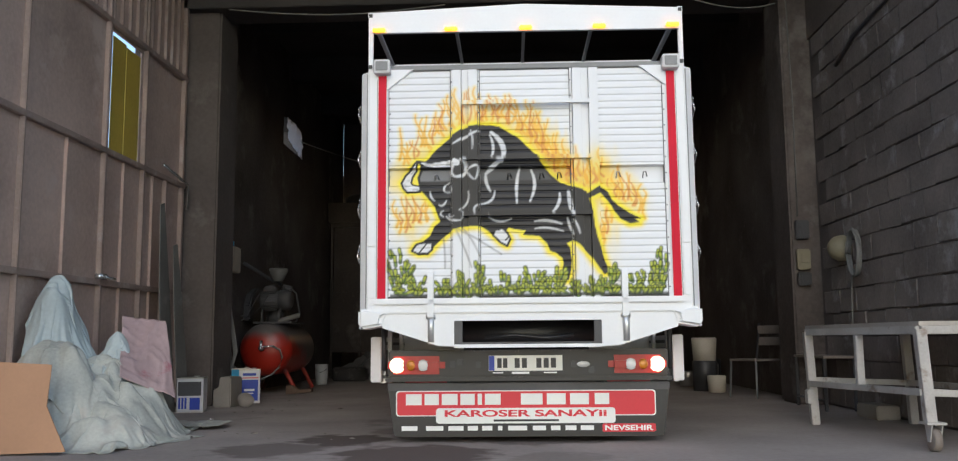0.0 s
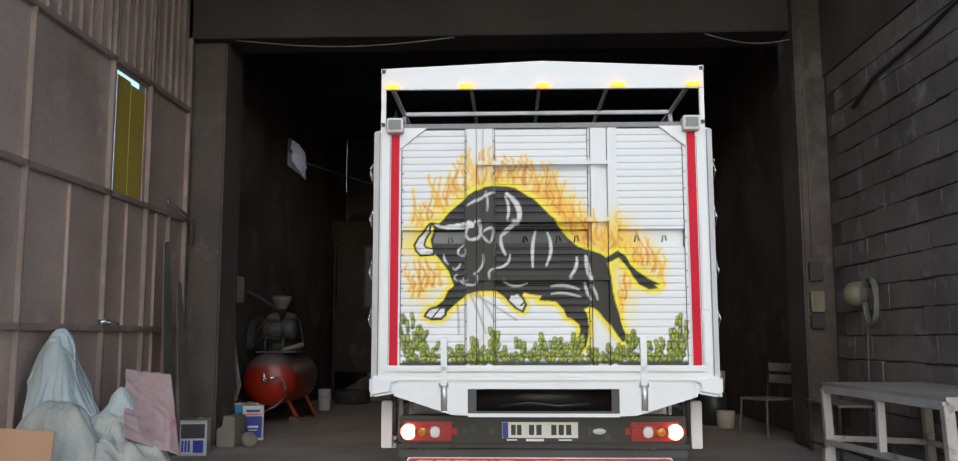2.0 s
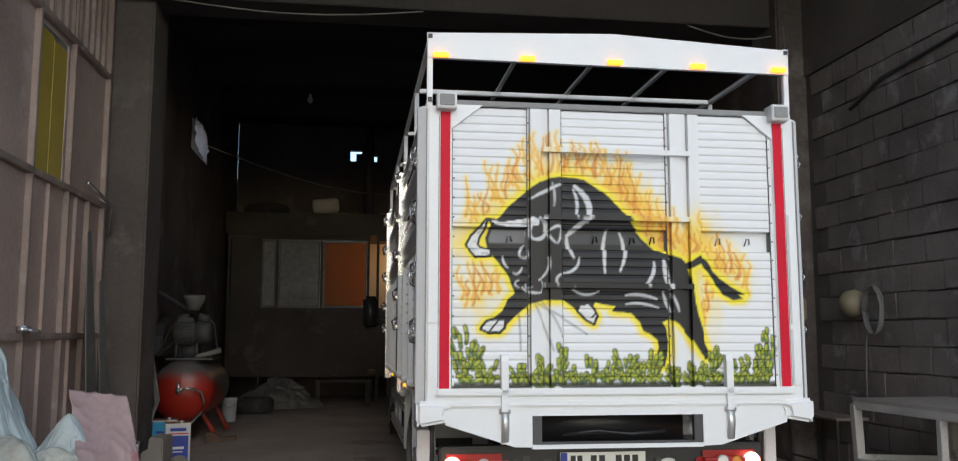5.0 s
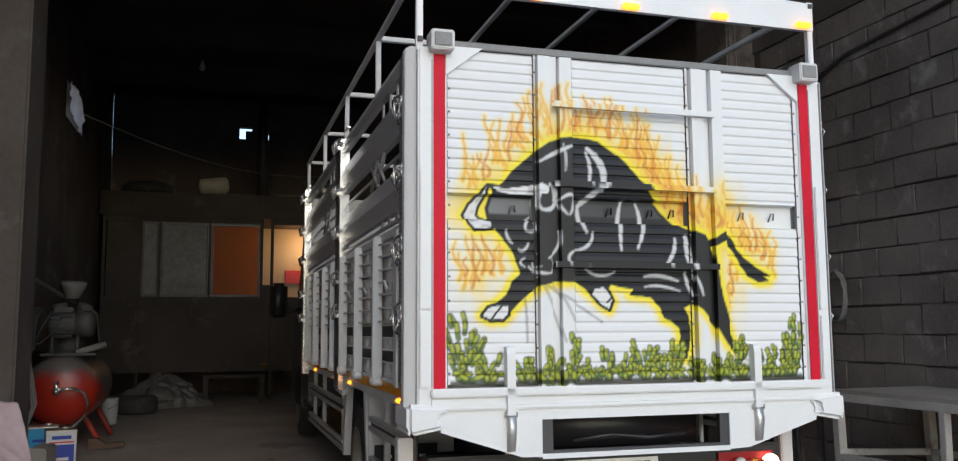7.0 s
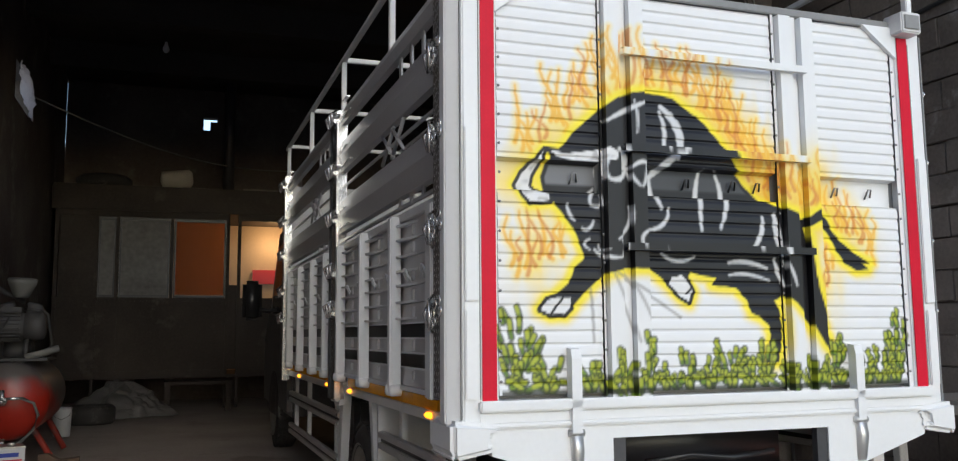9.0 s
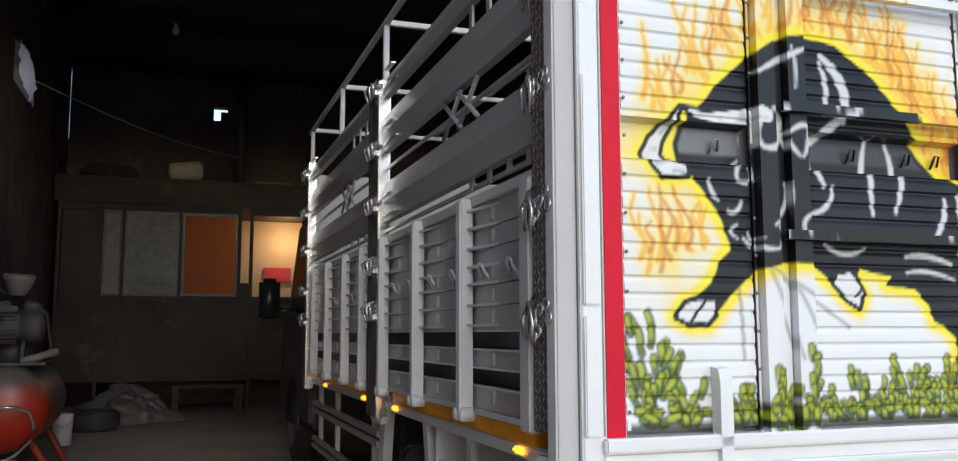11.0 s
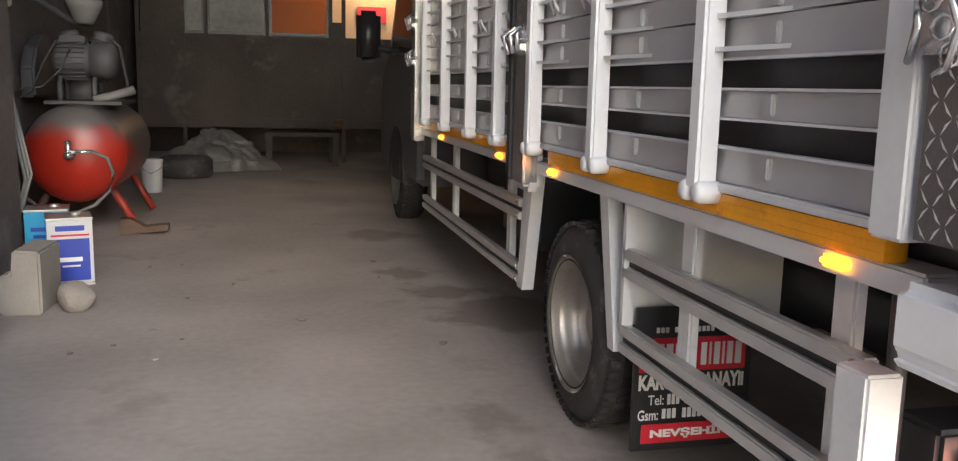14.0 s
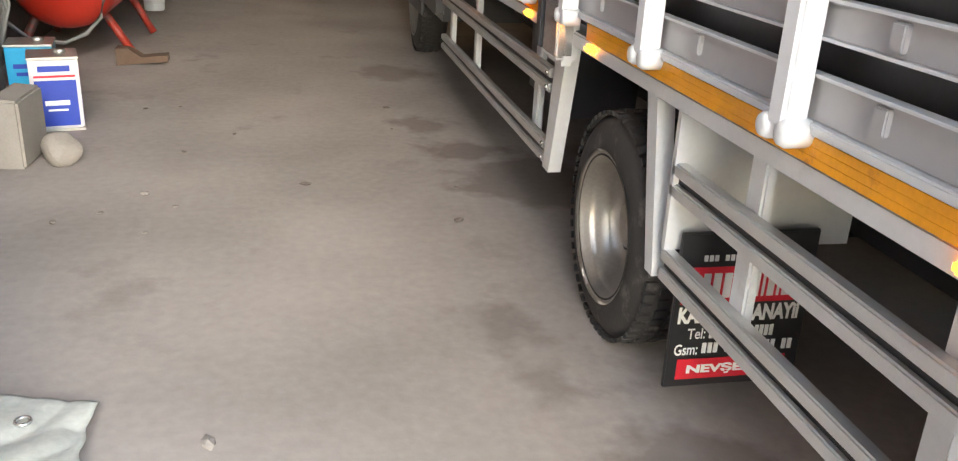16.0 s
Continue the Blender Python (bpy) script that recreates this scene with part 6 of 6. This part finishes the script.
for i in range(2):
    b = N()
    u0, u1 = (-3.1, -0.6) if i == 0 else (2.2, 3.4)
    pts = [(u0 + (u1 - u0) * k / 16, 9.93, 4.52 - 0.09 * math.sin(math.pi * k / 16) * (1 + i * 0.3)) for k in range(17)]
    tube(b, pts, 0.009, 6)
    single("beam_cable", b, HOSE, "thin cable sagging under the lintel", "cable")
bulb = thing("ceiling_bulb", "small unlit bulb hanging from the ceiling", "lamp", (-2.0, 15.6, 5.02))
b = N()
rod(b, (0, 0, 0.12), (0, 0, 0.58), 0.006, 6)
part("flex", b, BLACK, bulb)
b = N()
lathe(b, (0, 0, 0.12), (0, 0, -1), [(0, 0.02), (0.04, 0.025), (0.08, 0.045), (0.12, 0.045), (0.15, 0.02)], 14)
part("glass", b, CLEAR, bulb)


# ---- things along the right wall ----
bench = thing("workbench", "worn pale steel workbench on legs with a castor", "workbench", (0, 0, 0))
b = N()
prism(b, [(2.66, 5.85), (2.54, 7.66), (3.36, 7.70), (3.36, 5.85)], "z", 0.772, 0.80)
part("worktop", b, BENCHTOP, bench, "scuffed steel worktop")


def bar(a, c, w=0.03):
    """A square tube between two places."""
    a, c = Vector(a), Vector(c)
    b = N()
    box(b, -w, w, -w, w, 0, (c - a).length, 0.004)
    m = Matrix.Translation(a) @ (c - a).to_track_quat("Z", "Y").to_matrix().to_4x4()
    bmesh.ops.transform(b, matrix=m, verts=b.verts[:])
    return b


for p, q in (((2.67, 5.87), (2.55, 7.64)), ((3.34, 5.87), (3.34, 7.64)), ((2.67, 5.87), (3.34, 5.87)), ((2.55, 7.64), (3.34, 7.64))):
    part("frame_bar", bar((*p, 0.745), (*q, 0.745), 0.026), BENCHPAINT, bench)
    part("shelf_bar", bar((*p, 0.36), (*q, 0.33), 0.022), BENCHPAINT, bench)
for x, y, z in ((2.67, 5.87, 0.17), (2.55, 7.64, 0.0), (3.34, 5.87, 0.17), (3.34, 7.64, 0.0)):
    part("leg", bar((x + 0.03, y, z), (x, y, 0.75), 0.032), BENCHPAINT, bench)
part("strut", bar((2.615, 6.73, 0.36), (2.615, 6.73, 0.74), 0.026), BENCHPAINT, bench)
for x in (2.71, 3.36):
    b = N()
    box(b, x - 0.06, x + 0.06, 5.80, 5.93, 0.165, 0.18, 0.003)
    prism(b, [(5.80, 0.17), (5.90, 0.17), (5.87, 0.06), (5.84, 0.06)], "x", x - 0.035, x - 0.028)
    prism(b, [(5.80, 0.17), (5.90, 0.17), (5.87, 0.06), (5.84, 0.06)], "x", x + 0.028, x + 0.035)
    castor = part("castor", b, BENCHPAINT, bench)
    b = N()
    lathe(b, (x - 0.025, 5.855, 0.072), (1, 0, 0), [(0, 0.055), (0.005, 0.07), (0.045, 0.07), (0.05, 0.055)], 20)
    part("castor_wheel", b, WOODGREY, castor)
b = N()
box(b, 2.51, 2.56, 7.58, 7.66, 0.17, 0.28, 0.006)
part("clamp", b, BENCHPAINT, bench)


def chair(place, turn, with_back=True):
    c = thing("chair", "old steel-framed workshop chair with a wooden seat", "chair", place, turn, "old chairs")
    for x, y in ((-0.2, -0.2), (0.2, -0.2), (-0.2, 0.2), (0.2, 0.2)):
        part("leg", bar((x * 1.1, y * 1.1, 0), (x, y, 0.43), 0.011), DARKSTEEL, c)
    b = N()
    box(b, -0.22, 0.22, -0.22, 0.22, 0.43, 0.455, 0.01)
    part("seat", b, WOODGREY, c)
    for x in (-0.2, 0.2):
        part("back_tube", bar((x, 0.21, 0.43), (x, 0.28, 0.88), 0.011), DARKSTEEL, c)
    for z in (0.80, 0.66):
        b = N()
        box(b, -0.21, 0.21, 0.255, 0.275, z - 0.05, z + 0.05, 0.006)
        part("back_slat", b, WOODGREY, c)
    return c


chair((3.02, 11.0, 0), -60)
stool = thing("low_bench", "low dark steel bench with a thin wooden top", "bench", (3.2, 9.2, 0))
b = N()
box(b, -0.12, 0.2, -0.35, 0.55, 0.50, 0.525, 0.005)
part("top", b, WOODGREY, stool)
for x, y in ((-0.1, -0.32), (0.18, -0.32), (-0.1, 0.52), (0.18, 0.52)):
    part("leg", bar((x, y, 0), (x, y, 0.50), 0.014), DARKSTEEL, stool)
for z in (0.1,):
    part("stretcher", bar((-0.1, -0.32, z), (-0.1, 0.52, z), 0.01), DARKSTEEL, stool)
b = N()
box(b, 3.2, 3.4, 7.95, 8.4, 0, 0.12, 0.01)
single("loose_block", b, CONCRETE, "grey concrete block on the floor under the bench", "block")
rg = random.Random(11)
for k in range(7):
    x, y = 2.7 + rg.random() * 0.5, 12.0 + rg.random() * 2.2
    r, h = 0.08 + rg.random() * 0.08, 0.2 + rg.random() * 0.3
    b = N()
    lathe(b, (0, 0, 0), (0, 0, 1), [(0, r * 0.9), (h * 0.95, r), (h, r * 0.92), (h, r * 0.4)], 18)
    single("paint_can", b, (TINMETAL, DARKSTEEL, CREAM)[k % 3], "grimy round paint can standing by the wall", "can", (x, y, 0), group="cans by the wall")
b = N()
lathe(b, (0, 0, 0), (0, 0, 1), [(0, 0.15), (0.3, 0.17), (0.31, 0.15)], 18)
single("paint_can", b, CREAM, "pale bucket on stacked cans by the wall", "can", (2.72, 12.45, 0.40))
b = N()
lathe(b, (0, 0, 0), (0, 0, 1), [(0, 0.16), (0.38, 0.17), (0.40, 0.15)], 18)
single("paint_can", b, DARKSTEEL, "dark drum by the wall", "can", (2.72, 12.45, 0))
# hung on the block wall
b = N()
lathe(b, (3.39, 8.95, 1.56), (-1, -0.35, 0.1), [(0, 0.12), (0.05, 0.13), (0.12, 0.11), (0.17, 0.06), (0.18, 0.01)], 24)
single("hard_hat", b, GRIME, "dusty yellowish hard hat hung on the block wall", "hard hat")
b = N()
for k in range(4):
    rg = random.Random(k + 20)
    pts = [(3.36 - 0.012 * k, 8.62 + (0.12 + 0.02 * rg.random()) * math.cos(a), 1.49 + (0.21 + 0.02 * rg.random()) * math.sin(a)) for a in [2 * math.pi * i / 26 for i in range(27)]]
    tube(b, pts, 0.011, 6)
tube(b, [(3.37, 8.74, 1.35), (3.37, 8.80, 1.2), (3.37, 8.82, 0.9), (3.37, 8.83, 0.55)], 0.009, 6)
single("cable_loop", b, HOSE, "looped grey cable hung on the block wall", "cable")
for z, h, m in ((1.75, 0.2, DARKSTEEL), (1.42, 0.22, GRIME), (1.25, 0.14, DARKSTEEL)):
    b = N()
    box(b, -0.07, 0.07, -0.08, 0.0, 0, h, 0.012)
    box(b, -0.04, 0.04, -0.095, -0.078, h * 0.3, h * 0.8, 0.006)
    single("wall_switch", b, m, "small grimy switch box on the pillar", "switch", (3.24, 9.8, z), group="pillar switches")
b = N()
tube(b, [(3.2, 9.78, 4.5), (3.22, 9.78, 3.2), (3.21, 9.78, 2.0)], 0.008, 6)
single("pillar_cable", b, HOSE, "thin cable running down the pillar", "cable")
b = N()
tube(b, [(3.41, 5.2, 3.9), (3.40, 7.4, 3.62), (3.39, 8.4, 3.55), (3.38, 8.9, 3.40)], 0.02, 8)
single("wall_pipe", b, DARKSTEEL, "bent dark conduit on the block wall", "pipe")
# small debris on the floor
rg = random.Random(5)
for k in range(26):
    b = N()
    bmesh.ops.create_icosphere(b, subdivisions=1, radius=0.008 + 0.014 * rg.random() ** 2)
    for v in b.verts:
        v.co = Vector((v.co.x * (1 + rg.random()), v.co.y, max(v.co.z * 0.5, -0.002) + 0.002))
    single("debris", b, WOODGREY if k % 3 else CONCRETE, "small crumb of rubble on the dusty floor", "rubble", (-2.8 + 1.9 * rg.random(), 6.6 + 4.5 * rg.random(), 0), rg.random() * 360, "floor crumbs")
